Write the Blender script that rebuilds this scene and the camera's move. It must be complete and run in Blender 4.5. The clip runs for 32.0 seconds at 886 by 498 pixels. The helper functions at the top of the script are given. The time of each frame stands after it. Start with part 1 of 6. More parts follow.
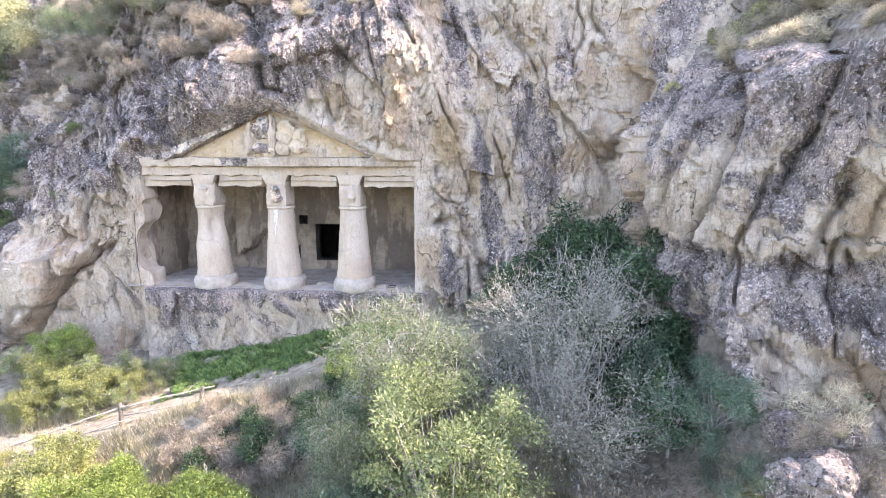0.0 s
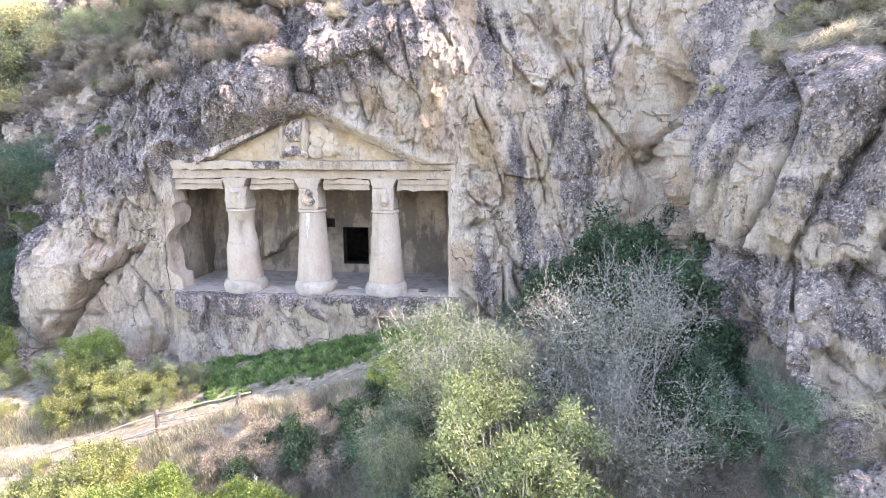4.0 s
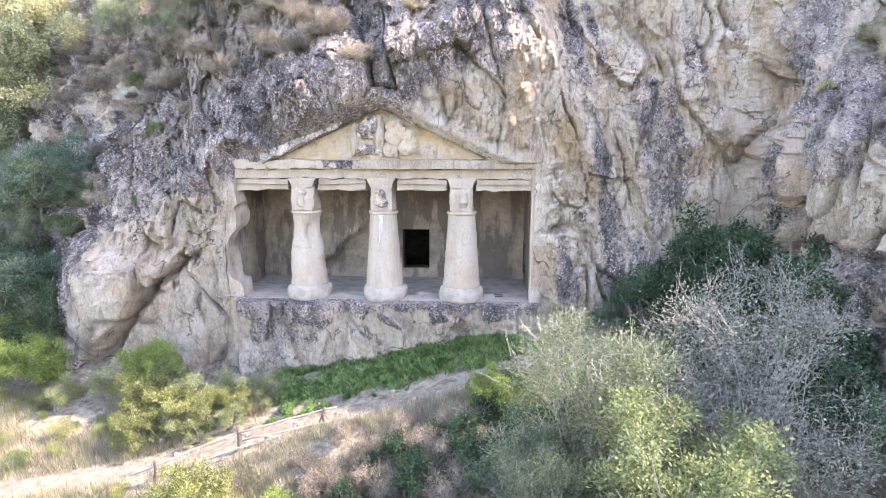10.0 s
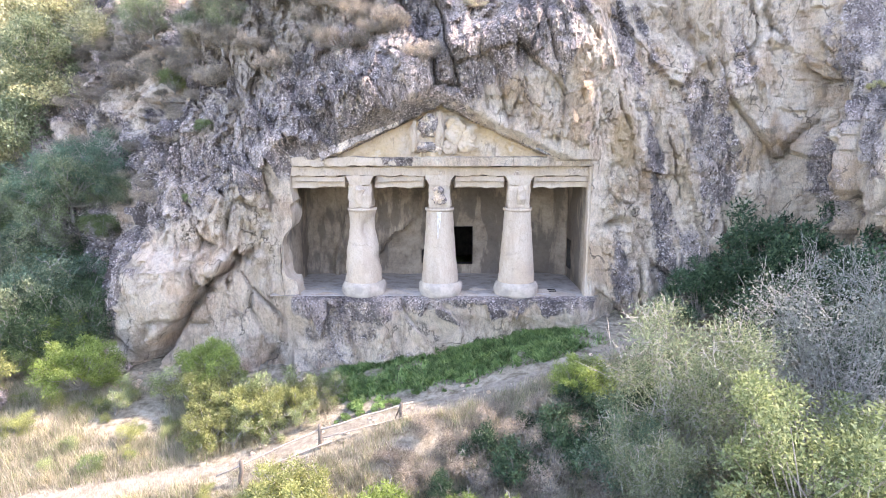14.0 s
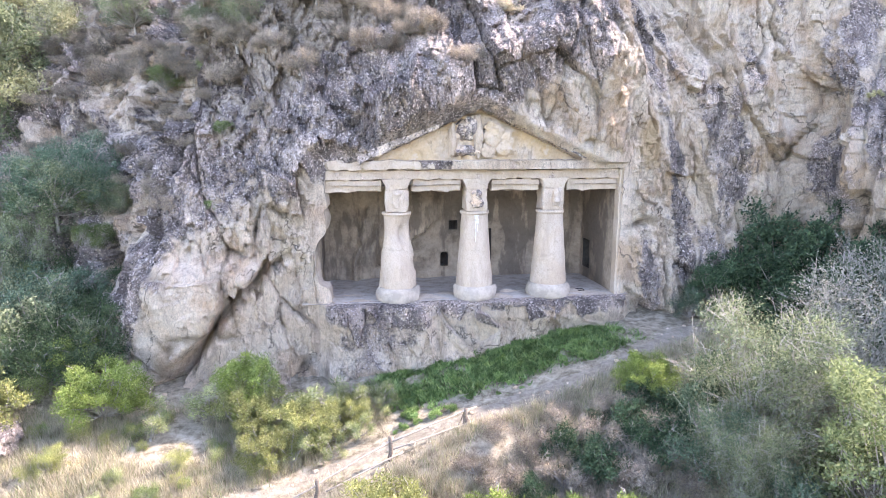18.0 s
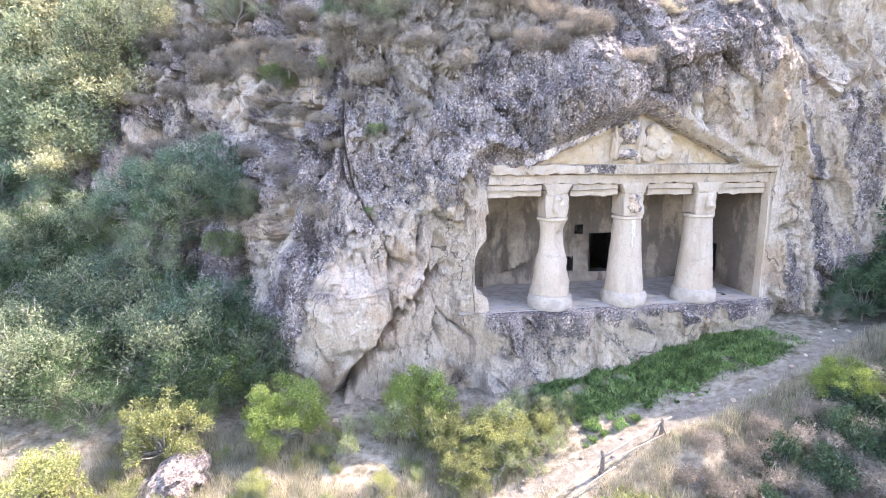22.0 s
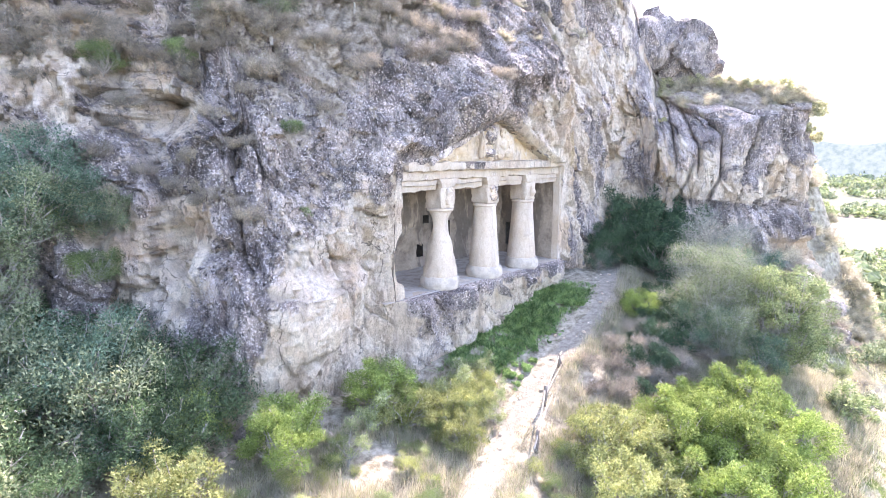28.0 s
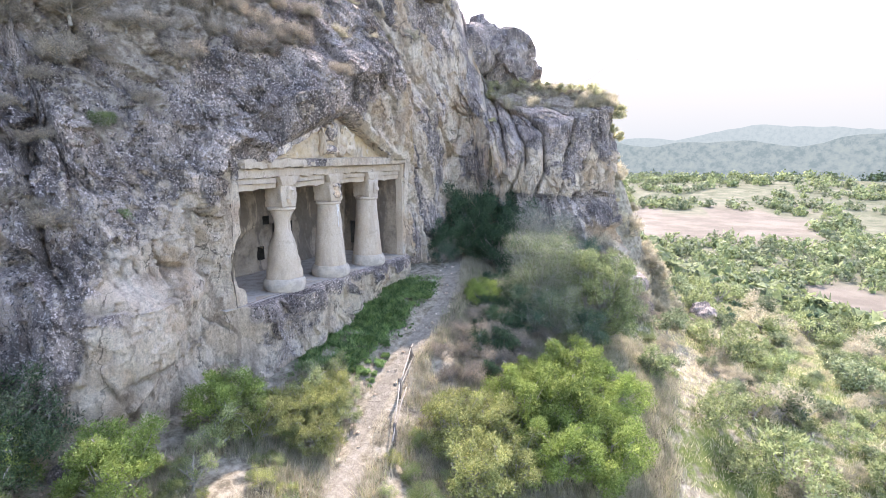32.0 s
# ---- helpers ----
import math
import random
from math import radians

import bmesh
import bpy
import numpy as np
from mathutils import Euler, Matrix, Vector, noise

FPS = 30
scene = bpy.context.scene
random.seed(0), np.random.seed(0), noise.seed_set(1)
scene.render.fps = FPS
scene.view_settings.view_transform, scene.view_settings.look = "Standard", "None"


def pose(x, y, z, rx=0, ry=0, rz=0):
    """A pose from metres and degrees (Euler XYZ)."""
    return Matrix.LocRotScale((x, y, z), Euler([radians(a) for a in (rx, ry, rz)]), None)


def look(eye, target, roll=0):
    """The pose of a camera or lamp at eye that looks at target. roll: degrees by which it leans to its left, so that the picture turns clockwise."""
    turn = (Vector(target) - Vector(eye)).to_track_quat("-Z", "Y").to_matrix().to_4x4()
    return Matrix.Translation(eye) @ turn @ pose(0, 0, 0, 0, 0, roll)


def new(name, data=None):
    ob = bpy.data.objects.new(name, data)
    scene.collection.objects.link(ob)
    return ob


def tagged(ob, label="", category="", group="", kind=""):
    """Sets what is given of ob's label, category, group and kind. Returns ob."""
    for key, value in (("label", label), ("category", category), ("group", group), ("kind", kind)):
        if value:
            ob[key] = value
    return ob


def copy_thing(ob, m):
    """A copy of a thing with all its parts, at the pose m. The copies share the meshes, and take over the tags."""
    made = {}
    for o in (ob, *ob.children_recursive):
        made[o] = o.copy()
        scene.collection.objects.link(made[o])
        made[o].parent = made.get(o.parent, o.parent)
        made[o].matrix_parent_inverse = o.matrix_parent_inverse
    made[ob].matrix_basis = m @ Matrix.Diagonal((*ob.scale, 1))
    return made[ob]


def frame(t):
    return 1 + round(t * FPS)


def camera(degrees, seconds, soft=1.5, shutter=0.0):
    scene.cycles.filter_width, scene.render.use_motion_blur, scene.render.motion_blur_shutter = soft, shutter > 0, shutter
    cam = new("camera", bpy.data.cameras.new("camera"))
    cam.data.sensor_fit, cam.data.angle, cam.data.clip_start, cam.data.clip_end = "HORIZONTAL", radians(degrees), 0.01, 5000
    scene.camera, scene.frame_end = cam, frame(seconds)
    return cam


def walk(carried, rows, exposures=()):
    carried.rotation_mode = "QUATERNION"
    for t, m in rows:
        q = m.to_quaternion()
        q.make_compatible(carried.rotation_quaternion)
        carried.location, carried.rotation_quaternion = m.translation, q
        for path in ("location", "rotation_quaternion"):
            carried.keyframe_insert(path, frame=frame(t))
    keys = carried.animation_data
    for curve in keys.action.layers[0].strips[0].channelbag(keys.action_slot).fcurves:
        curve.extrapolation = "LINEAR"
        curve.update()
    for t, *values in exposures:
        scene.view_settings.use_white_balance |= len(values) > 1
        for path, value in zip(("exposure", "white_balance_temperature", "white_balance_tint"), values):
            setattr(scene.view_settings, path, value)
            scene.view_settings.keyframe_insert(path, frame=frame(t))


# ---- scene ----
cam = camera(77.7, 32.0, 0.8)
METRES, EYE, TILT, LEAN, TURN = 25.0, 4.6, -10.0, 0.0, 0.0
ROWS = [
    (0.0, 0.0, 0.0, 0.0, 0.0, 0.0, -0.0),
    (0.5, -0.0053, 0.002, 0.0016, 0.0, -0.01, -0.0),
    (1.0, -0.0134, 0.0046, 0.0031, 0.04, -0.02, -0.01),
    (1.5, -0.0195, 0.0063, 0.0041, 0.09, -0.01, -0.02),
    (2.0, -0.0242, 0.0064, 0.0042, 0.14, -0.01, -0.02),
    (2.5, -0.028, 0.0061, 0.0033, 0.15, -0.01, -0.03),
    (3.0, -0.0311, 0.0059, 0.0029, 0.18, -0.01, -0.06),
    (3.5, -0.036, 0.0064, 0.0039, 0.18, 0.02, -0.05),
    (5.5, -0.065, 0.0142, 0.0066, 0.1, 0.09, -0.03),
    (6.0, -0.0733, 0.0162, 0.0077, -0.03, 0.06, 0.01),
    (6.5, -0.082, 0.0191, 0.0079, -0.13, 0.06, 0.03),
    (7.0, -0.0918, 0.0235, 0.008, -0.22, 0.05, 0.06),
    (7.5, -0.101, 0.028, 0.0077, -0.29, 0.07, 0.07),
    (8.0, -0.1117, 0.0327, 0.0085, -0.42, 0.04, 0.09),
    (8.5, -0.1235, 0.0363, 0.0088, -0.52, 0.04, 0.07),
    (9.0, -0.137, 0.0393, 0.0088, -0.63, 0.05, 0.1),
    (9.5, -0.1494, 0.0418, 0.0086, -0.8, 0.06, 0.14),
    (10.0, -0.1624, 0.0438, 0.009, -1.45, 0.07, 0.24),
    (10.5, -0.1749, 0.0447, 0.0094, -2.53, 0.05, 0.43),
    (11.0, -0.1881, 0.0456, 0.0092, -3.38, 0.03, 0.6),
    (11.5, -0.1994, 0.0458, 0.0082, -3.85, 0.03, 0.69),
    (12.0, -0.2109, 0.0446, 0.0071, -4.19, 0.01, 0.78),
    (12.5, -0.2234, 0.0431, 0.0063, -4.35, 0.01, 0.82),
    (13.0, -0.2401, 0.0417, 0.0058, -4.41, 0.01, 0.83),
    (13.5, -0.2567, 0.0413, 0.0056, -4.45, 0.03, 0.83),
    (14.0, -0.2719, 0.0415, 0.0054, -4.45, 0.03, 0.86),
    (14.5, -0.285, 0.0416, 0.0055, -4.74, -0.0, 0.92),
    (16.5, -0.3498, 0.0485, 0.0086, -10.08, -0.1, 1.89),
    (17.0, -0.3702, 0.0523, 0.0108, -11.37, -0.22, 2.12),
    (17.5, -0.3901, 0.0574, 0.0127, -11.95, -0.27, 2.21),
    (18.0, -0.4125, 0.0647, 0.0149, -12.28, -0.28, 2.3),
    (18.5, -0.4345, 0.0728, 0.017, -12.49, -0.28, 2.33),
    (19.0, -0.4595, 0.0823, 0.0191, -12.63, -0.3, 2.36),
    (19.5, -0.4841, 0.0913, 0.0213, -12.7, -0.3, 2.38),
    (20.0, -0.513, 0.1012, 0.0239, -12.79, -0.29, 2.4),
    (20.5, -0.5414, 0.1106, 0.0264, -12.85, -0.32, 2.4),
    (21.0, -0.572, 0.1211, 0.029, -12.93, -0.34, 2.39),
    (21.5, -0.6007, 0.1304, 0.0319, -13.89, -0.42, 2.53),
    (22.0, -0.6328, 0.1397, 0.0344, -15.52, -0.52, 2.79),
    (22.5, -0.6618, 0.1477, 0.0363, -17.67, -0.65, 3.12),
    (23.0, -0.6935, 0.1568, 0.0379, -20.53, -0.84, 3.6),
    (23.5, -0.7229, 0.1665, 0.0399, -23.05, -1.02, 3.99),
    (24.0, -0.754, 0.178, 0.0425, -25.57, -1.19, 4.37),
    (24.5, -0.7804, 0.1888, 0.0453, -27.97, -1.39, 4.71),
    (26.5, -0.8842, 0.2476, 0.0529, -39.2, -2.38, 6.27),
    (27.0, -0.9067, 0.2631, 0.0553, -43.07, -2.87, 6.76),
    (27.5, -0.9216, 0.2721, 0.058, -47.08, -3.5, 7.14),
    (28.0, -0.9284, 0.2754, 0.0563, -51.87, -3.96, 7.74),
    (28.5, -0.9308, 0.2746, 0.0551, -54.66, -4.31, 8.07),
    (29.0, -0.931, 0.2737, 0.0543, -57.07, -4.67, 8.29),
    (29.5, -0.93, 0.2743, 0.0534, -59.85, -5.05, 8.54),
    (30.0, -0.9292, 0.276, 0.0521, -62.58, -5.41, 8.84),
    (30.5, -0.9287, 0.2784, 0.0511, -64.62, -5.69, 9.04),
    (31.0, -0.9286, 0.2799, 0.0505, -66.56, -5.96, 9.19),
    (31.5, -0.9294, 0.28, 0.05, -67.77, -6.14, 9.32),
    (32.0, -0.9305, 0.2799, 0.0493, -68.4, -6.23, 9.37),
]
EXPOSURES = [(0.0, 3.02, 7300, 24), (16.0, 3.05, 7100, 25), (24.0, 3.15, 6950, 26), (26.0, 3.15, 6950, 26), (28.0, 3.33, 6850, 25), (30.0, 2.84, 6850, 21), (32.0, 2.55, 6950, 21)]
walk(cam, [(t, pose(0, 0, EYE, TILT, LEAN, TURN) @ pose(METRES * x, METRES * y, METRES * z, 90 + pitch, roll, yaw)) for t, x, y, z, yaw, pitch, roll in ROWS],
     EXPOSURES)

# ---- light ----
SUN_AZ, SUN_EL = 84.0, 42.0     # degrees clockwise from +y, degrees above the horizon
sun_way = Vector((math.sin(radians(SUN_AZ)) * math.cos(radians(SUN_EL)), math.cos(radians(SUN_AZ)) * math.cos(radians(SUN_EL)), math.sin(radians(SUN_EL))))
world = bpy.data.worlds.new("sky")
scene.world = world
world.use_nodes = True
wn = world.node_tree
sky = wn.nodes.new("ShaderNodeTexSky")
sky.sky_type = "NISHITA"
sky.sun_disc = False
sky.sun_elevation, sky.sun_rotation = radians(SUN_EL), radians(SUN_AZ)
sky.dust_density, sky.air_density = 1.0, 1.0
wn.links.new(sky.outputs[0], wn.nodes["Background"].inputs[0])
wn.nodes["Background"].inputs[1].default_value = 0.15
sun = new("sun", bpy.data.lights.new("sun", "SUN"))
sun.data.energy, sun.data.angle, sun.data.color = 2.0, radians(0.53), (1.0, 0.94, 0.84)
sun.matrix_world = look(sun_way * 80, (0, 0, 0))

# ---- numpy noise ----


def hash01(ix, iy, iz, k=0):
    h = (ix.astype(np.int64) * 374761393 + iy.astype(np.int64) * 668265263 + iz.astype(np.int64) * 2147483647 + k * 974634777) & 0xFFFFFFFF
    h = ((h ^ (h >> 13)) * 1274126177) & 0xFFFFFFFF
    h = ((h ^ (h >> 16)) * 2246822519) & 0xFFFFFFFF
    return ((h ^ (h >> 15)) & 0xFFFFFF) / float(0xFFFFFF)


def vnoise(p, k=0):
    """Smooth value noise of points (n, 3), from -1 to 1."""
    f = np.floor(p)
    w = p - f
    w = w * w * w * (w * (w * 6 - 15) + 10)
    i = f.astype(np.int64)
    out = np.zeros(len(p))
    for dx in (0, 1):
        for dy in (0, 1):
            for dz in (0, 1):
                c = hash01(i[:, 0] + dx, i[:, 1] + dy, i[:, 2] + dz, k)
                out += c * np.where(dx, w[:, 0], 1 - w[:, 0]) * np.where(dy, w[:, 1], 1 - w[:, 1]) * np.where(dz, w[:, 2], 1 - w[:, 2])
    return out * 2 - 1


def fbm(p, octaves=4, k=0, gain=0.5):
    out, a, tot = np.zeros(len(p)), 1.0, 0.0
    for o in range(octaves):
        out += a * vnoise(p * 2.03 ** o + 17.3 * o, k + o)
        tot += a
        a *= gain
    return out / tot


def facets(p, k=0, tilt=0.8):
    """Broken-rock facets: every cell is a tilted plane. Gives the height and the distance to the next cell's edge."""
    base = np.floor(p).astype(np.int64)
    n = len(p)
    d1, d2, val = np.full(n, 9.0), np.full(n, 9.0), np.zeros(n)
    for dx in (-1, 0, 1):
        for dy in (-1, 0, 1):
            for dz in (-1, 0, 1):
                c = base + (dx, dy, dz)
                fp = c + np.stack([hash01(c[:, 0], c[:, 1], c[:, 2], k + j) for j in (1, 2, 3)], 1)
                g = np.stack([hash01(c[:, 0], c[:, 1], c[:, 2], k + j) for j in (4, 5, 6)], 1) * 2 - 1
                off = hash01(c[:, 0], c[:, 1], c[:, 2], k + 7) * 2 - 1
                r = p - fp
                d = np.sqrt((r * r).sum(1))
                v = off * 0.5 + (r * g).sum(1) * tilt
                near = d < d1
                d2 = np.where(near, d1, np.minimum(d2, d))
                val = np.where(near, v, val)
                d1 = np.where(near, d, d1)
    return val, d2 - d1


def step(a, b, x):
    t = np.clip((x - a) / (b - a), 0, 1)
    return t * t * (3 - 2 * t)


def bump_at(x, c, w):
    return np.exp(-((x - c) / w) ** 2)


# ---- mesh helpers ----


def sheet(name, pts, rows, cols, material, keep=None, attrs=(), sharp=None):
    """A grid of points (rows * cols, 3) as one mesh; keep: which faces stay."""
    idx = np.arange(rows * cols).reshape(rows, cols)
    q = np.stack([idx[:-1, :-1], idx[:-1, 1:], idx[1:, 1:], idx[1:, :-1]], -1).reshape(-1, 4)
    if keep is not None:
        q = q[keep.reshape(-1)]
    me = bpy.data.meshes.new(name)
    me.vertices.add(len(pts))
    me.vertices.foreach_set("co", pts.astype(np.float32).ravel())
    me.loops.add(len(q) * 4)
    me.loops.foreach_set("vertex_index", q.astype(np.int32).ravel())
    me.polygons.add(len(q))
    me.polygons.foreach_set("loop_start", np.arange(0, len(q) * 4, 4, dtype=np.int32))
    me.polygons.foreach_set("loop_total", np.full(len(q), 4, dtype=np.int32))
    me.update(calc_edges=True)
    for key, values in attrs:
        a = me.attributes.new(key, "FLOAT", "POINT")
        a.data.foreach_set("value", values.astype(np.float32))
    me.materials.append(material)
    me.polygons.foreach_set("use_smooth", np.ones(len(q), dtype=bool))
    if sharp:
        me.set_sharp_from_angle(angle=radians(sharp))
    return new(name, me)


def mesh_of(name, verts, faces, material, smooth=False):
    me = bpy.data.meshes.new(name)
    me.from_pydata(verts if isinstance(verts, list) else verts.tolist(), [], faces if isinstance(faces, list) else faces.tolist())
    me.materials.append(material)
    if smooth:
        me.polygons.foreach_set("use_smooth", np.ones(len(me.polygons), dtype=bool))
    me.update()
    return me


def under(ob, parent, label=""):
    ob.parent = parent
    return tagged(ob, label) if label else ob


def part(name, bm, material, parent, label="", smooth=False):
    me = bpy.data.meshes.new(name)
    bm.to_mesh(me)
    bm.free()
    me.materials.append(material)
    if smooth:
        me.polygons.foreach_set("use_smooth", np.ones(len(me.polygons), dtype=bool))
        me.set_sharp_from_angle(angle=radians(35))
    return under(new(name, me), parent, label)


def rough_box(x0, x1, y0, y1, z0, z1, cut=0.12, wear=0.02, k=0, round_by=0.03):
    """A box of worn stone: bevelled, cut into short faces and roughened."""
    bm = bmesh.new()
    bmesh.ops.create_cube(bm, size=1.0, matrix=Matrix.LocRotScale(((x0 + x1) / 2, (y0 + y1) / 2, (z0 + z1) / 2), None, (x1 - x0, y1 - y0, z1 - z0)))
    for axis, lo, hi in ((0, x0, x1), (1, y0, y1), (2, z0, z1)):
        n = int((hi - lo) / cut)
        for i in range(1, n):
            co, no = [0, 0, 0], [0, 0, 0]
            co[axis], no[axis] = lo + (hi - lo) * i / n, 1
            bmesh.ops.bisect_plane(bm, geom=bm.verts[:] + bm.edges[:] + bm.faces[:], plane_co=co, plane_no=no)
    for v in bm.verts:
        edge = sum((abs(v.co[a] - lo) < 1e-4 or abs(v.co[a] - hi) < 1e-4) for a, lo, hi in ((0, x0, x1), (1, y0, y1), (2, z0, z1)))
        c = Vector(((x0 + x1) / 2, (y0 + y1) / 2, (z0 + z1) / 2))
        s = Vector((v.co.x * 3.1 + k, v.co.y * 3.1, v.co.z * 3.1))
        d = noise.noise_vector(s) * wear + noise.noise_vector(s * 3.3) * wear * 0.6
        if edge >= 2:
            a = (c - v.co)
            a = Vector([math.copysign(min(abs(q), 1.0), q) for q in a])
            d += a * round_by * (0.5 + max(0, noise.noise(s * 1.7)) * 2.2)
        v.co += d
    return bm


# ---- materials ----


def material(name):
    m = bpy.data.materials.new(name)
    m.use_nodes = True
    return m, m.node_tree, m.node_tree.nodes["Principled BSDF"]


def nd(nt, kind, **inputs):
    n = nt.nodes.new(kind)
    for key, value in inputs.items():
        n.inputs[key.replace("_", " ")].default_value = value
    return n


def ramp(nt, source, stops):
    r = nt.nodes.new("ShaderNodeValToRGB")
    while len(r.color_ramp.elements) < len(stops):
        r.color_ramp.elements.new(0.5)
    for e, (at, c) in zip(r.color_ramp.elements, stops):
        e.position = at
        e.color = (*c, 1) if len(c) == 3 else c
    nt.links.new(source, r.inputs[0])
    return r.outputs[0]


def blend(nt, fac, a, b, mode="MIX"):
    n = nt.nodes.new("ShaderNodeMix")
    n.data_type, n.blend_type = "RGBA", mode
    for value, sock in ((fac, n.inputs[0]), (a, n.inputs[6]), (b, n.inputs[7])):
        if isinstance(value, (int, float)):
            sock.default_value = value
        elif isinstance(value, tuple):
            sock.default_value = (*value, 1)
        else:
            nt.links.new(value, sock)
    return n.outputs[2]


def attr(nt, name):
    n = nt.nodes.new("ShaderNodeAttribute")
    n.attribute_name = name
    return n.outputs["Fac"]


def tex(nt, co, scale, detail=6.0, rough=0.6, kind="noise", stretch=None):
    if stretch:
        mp = nt.nodes.new("ShaderNodeMapping")
        mp.inputs["Scale"].default_value = stretch
        nt.links.new(co, mp.inputs[0])
        co = mp.outputs[0]
    if kind == "noise":
        n = nd(nt, "ShaderNodeTexNoise", Scale=scale, Detail=detail, Roughness=rough)
        out = n.outputs["Fac"]
    else:
        n = nd(nt, "ShaderNodeTexVoronoi", Scale=scale)
        n.feature = kind
        out = n.outputs["Distance"]
    nt.links.new(co, n.inputs["Vector"])
    return out


def calc(nt, op, a, b):
    n = nt.nodes.new("ShaderNodeMath")
    n.operation = op
    for value, sock in ((a, n.inputs[0]), (b, n.inputs[1])):
        if isinstance(value, (int, float)):
            sock.default_value = value
        else:
            nt.links.new(value, sock)
    return n.outputs[0]


def relief(nt, bsdf, height, distance, strength=1.0):
    b = nd(nt, "ShaderNodeBump", Strength=strength, Distance=distance)
    nt.links.new(height, b.inputs["Height"])
    nt.links.new(b.outputs[0], bsdf.inputs["Normal"])


def place(nt):
    g = nt.nodes.new("ShaderNodeNewGeometry")
    return g.outputs["Position"]


def tan_stone(nt, co, light=1.0, cracked=True):
    """Fresh pale sandstone: cream to ochre, streaked down the face."""
    big = tex(nt, co, 0.55, 4, 0.55)
    c = ramp(nt, big, [(0.38, (0.74 * light, 0.60 * light, 0.46 * light)), (0.5, (0.84 * light, 0.725 * light, 0.60 * light)), (0.62, (0.70 * light, 0.53 * light, 0.38 * light))])
    streak = tex(nt, co, 1.6, 5, 0.65, stretch=(1.6, 1.6, 0.35))
    c = blend(nt, ramp(nt, streak, [(0.5, (0, 0, 0)), (0.64, (0.6, 0.6, 0.6))]), c, (0.44 * light, 0.335 * light, 0.27 * light))
    fine = tex(nt, co, 11.0, 9, 0.75, stretch=(1.35, 1.35, 0.6))
    bend = nd(nt, "ShaderNodeTexNoise", Scale=1.7, Detail=5.0, Roughness=0.6)
    nt.links.new(co, bend.inputs["Vector"])
    va = nt.nodes.new("ShaderNodeVectorMath")
    va.operation = "MULTIPLY_ADD"
    nt.links.new(bend.outputs["Color"], va.inputs[0])
    va.inputs[1].default_value = (0.9, 0.9, 0.9)
    nt.links.new(co, va.inputs[2])
    for size, thin, amount in ((0.62, 0.009, 0.75), (1.7, 0.008, 0.22)) if cracked else ((0.9, 0.006, 0.4),):
        cells = tex(nt, va.outputs[0], size, kind="DISTANCE_TO_EDGE", stretch=(1.2, 1.2, 0.55))
        broken = tex(nt, co, 1.1 * size + 0.7, 3, 0.5)
        line = calc(nt, "MULTIPLY", ramp(nt, cells, [(0.0, (1, 1, 1)), (thin, (0.8, 0.8, 0.8)), (thin * 2.2, (0, 0, 0))]), ramp(nt, broken, [(0.46, (0, 0, 0)), (0.56, (1, 1, 1))]))
        c = blend(nt, calc(nt, "MULTIPLY", line, amount), c, (0.10, 0.08, 0.065))
    hair = tex(nt, va.outputs[0], 2.6, 3, 0.5, stretch=(2.2, 2.2, 0.5))
    mask = calc(nt, "MULTIPLY", ramp(nt, hair, [(0.485, (0, 0, 0)), (0.5, (1, 1, 1)), (0.515, (0, 0, 0))]), ramp(nt, tex(nt, co, 1.9, 4, 0.6), [(0.48, (0, 0, 0)), (0.58, (1, 1, 1))]))
    c = blend(nt, calc(nt, "MULTIPLY", mask, 0.6 if cracked else 0.2), c, (0.14, 0.11, 0.09))
    c = blend(nt, 0.5, c, ramp(nt, tex(nt, co, 32.0, 5, 0.75), [(0.38, (0.6, 0.58, 0.56)), (0.5, (1, 1, 1)), (0.62, (1.22, 1.22, 1.22))]), "MULTIPLY")
    return blend(nt, 0.55, c, ramp(nt, fine, [(0.36, (0.52, 0.47, 0.42)), (0.46, (0.93, 0.93, 0.92)), (0.64, (1.14, 1.13, 1.10))]), "MULTIPLY")


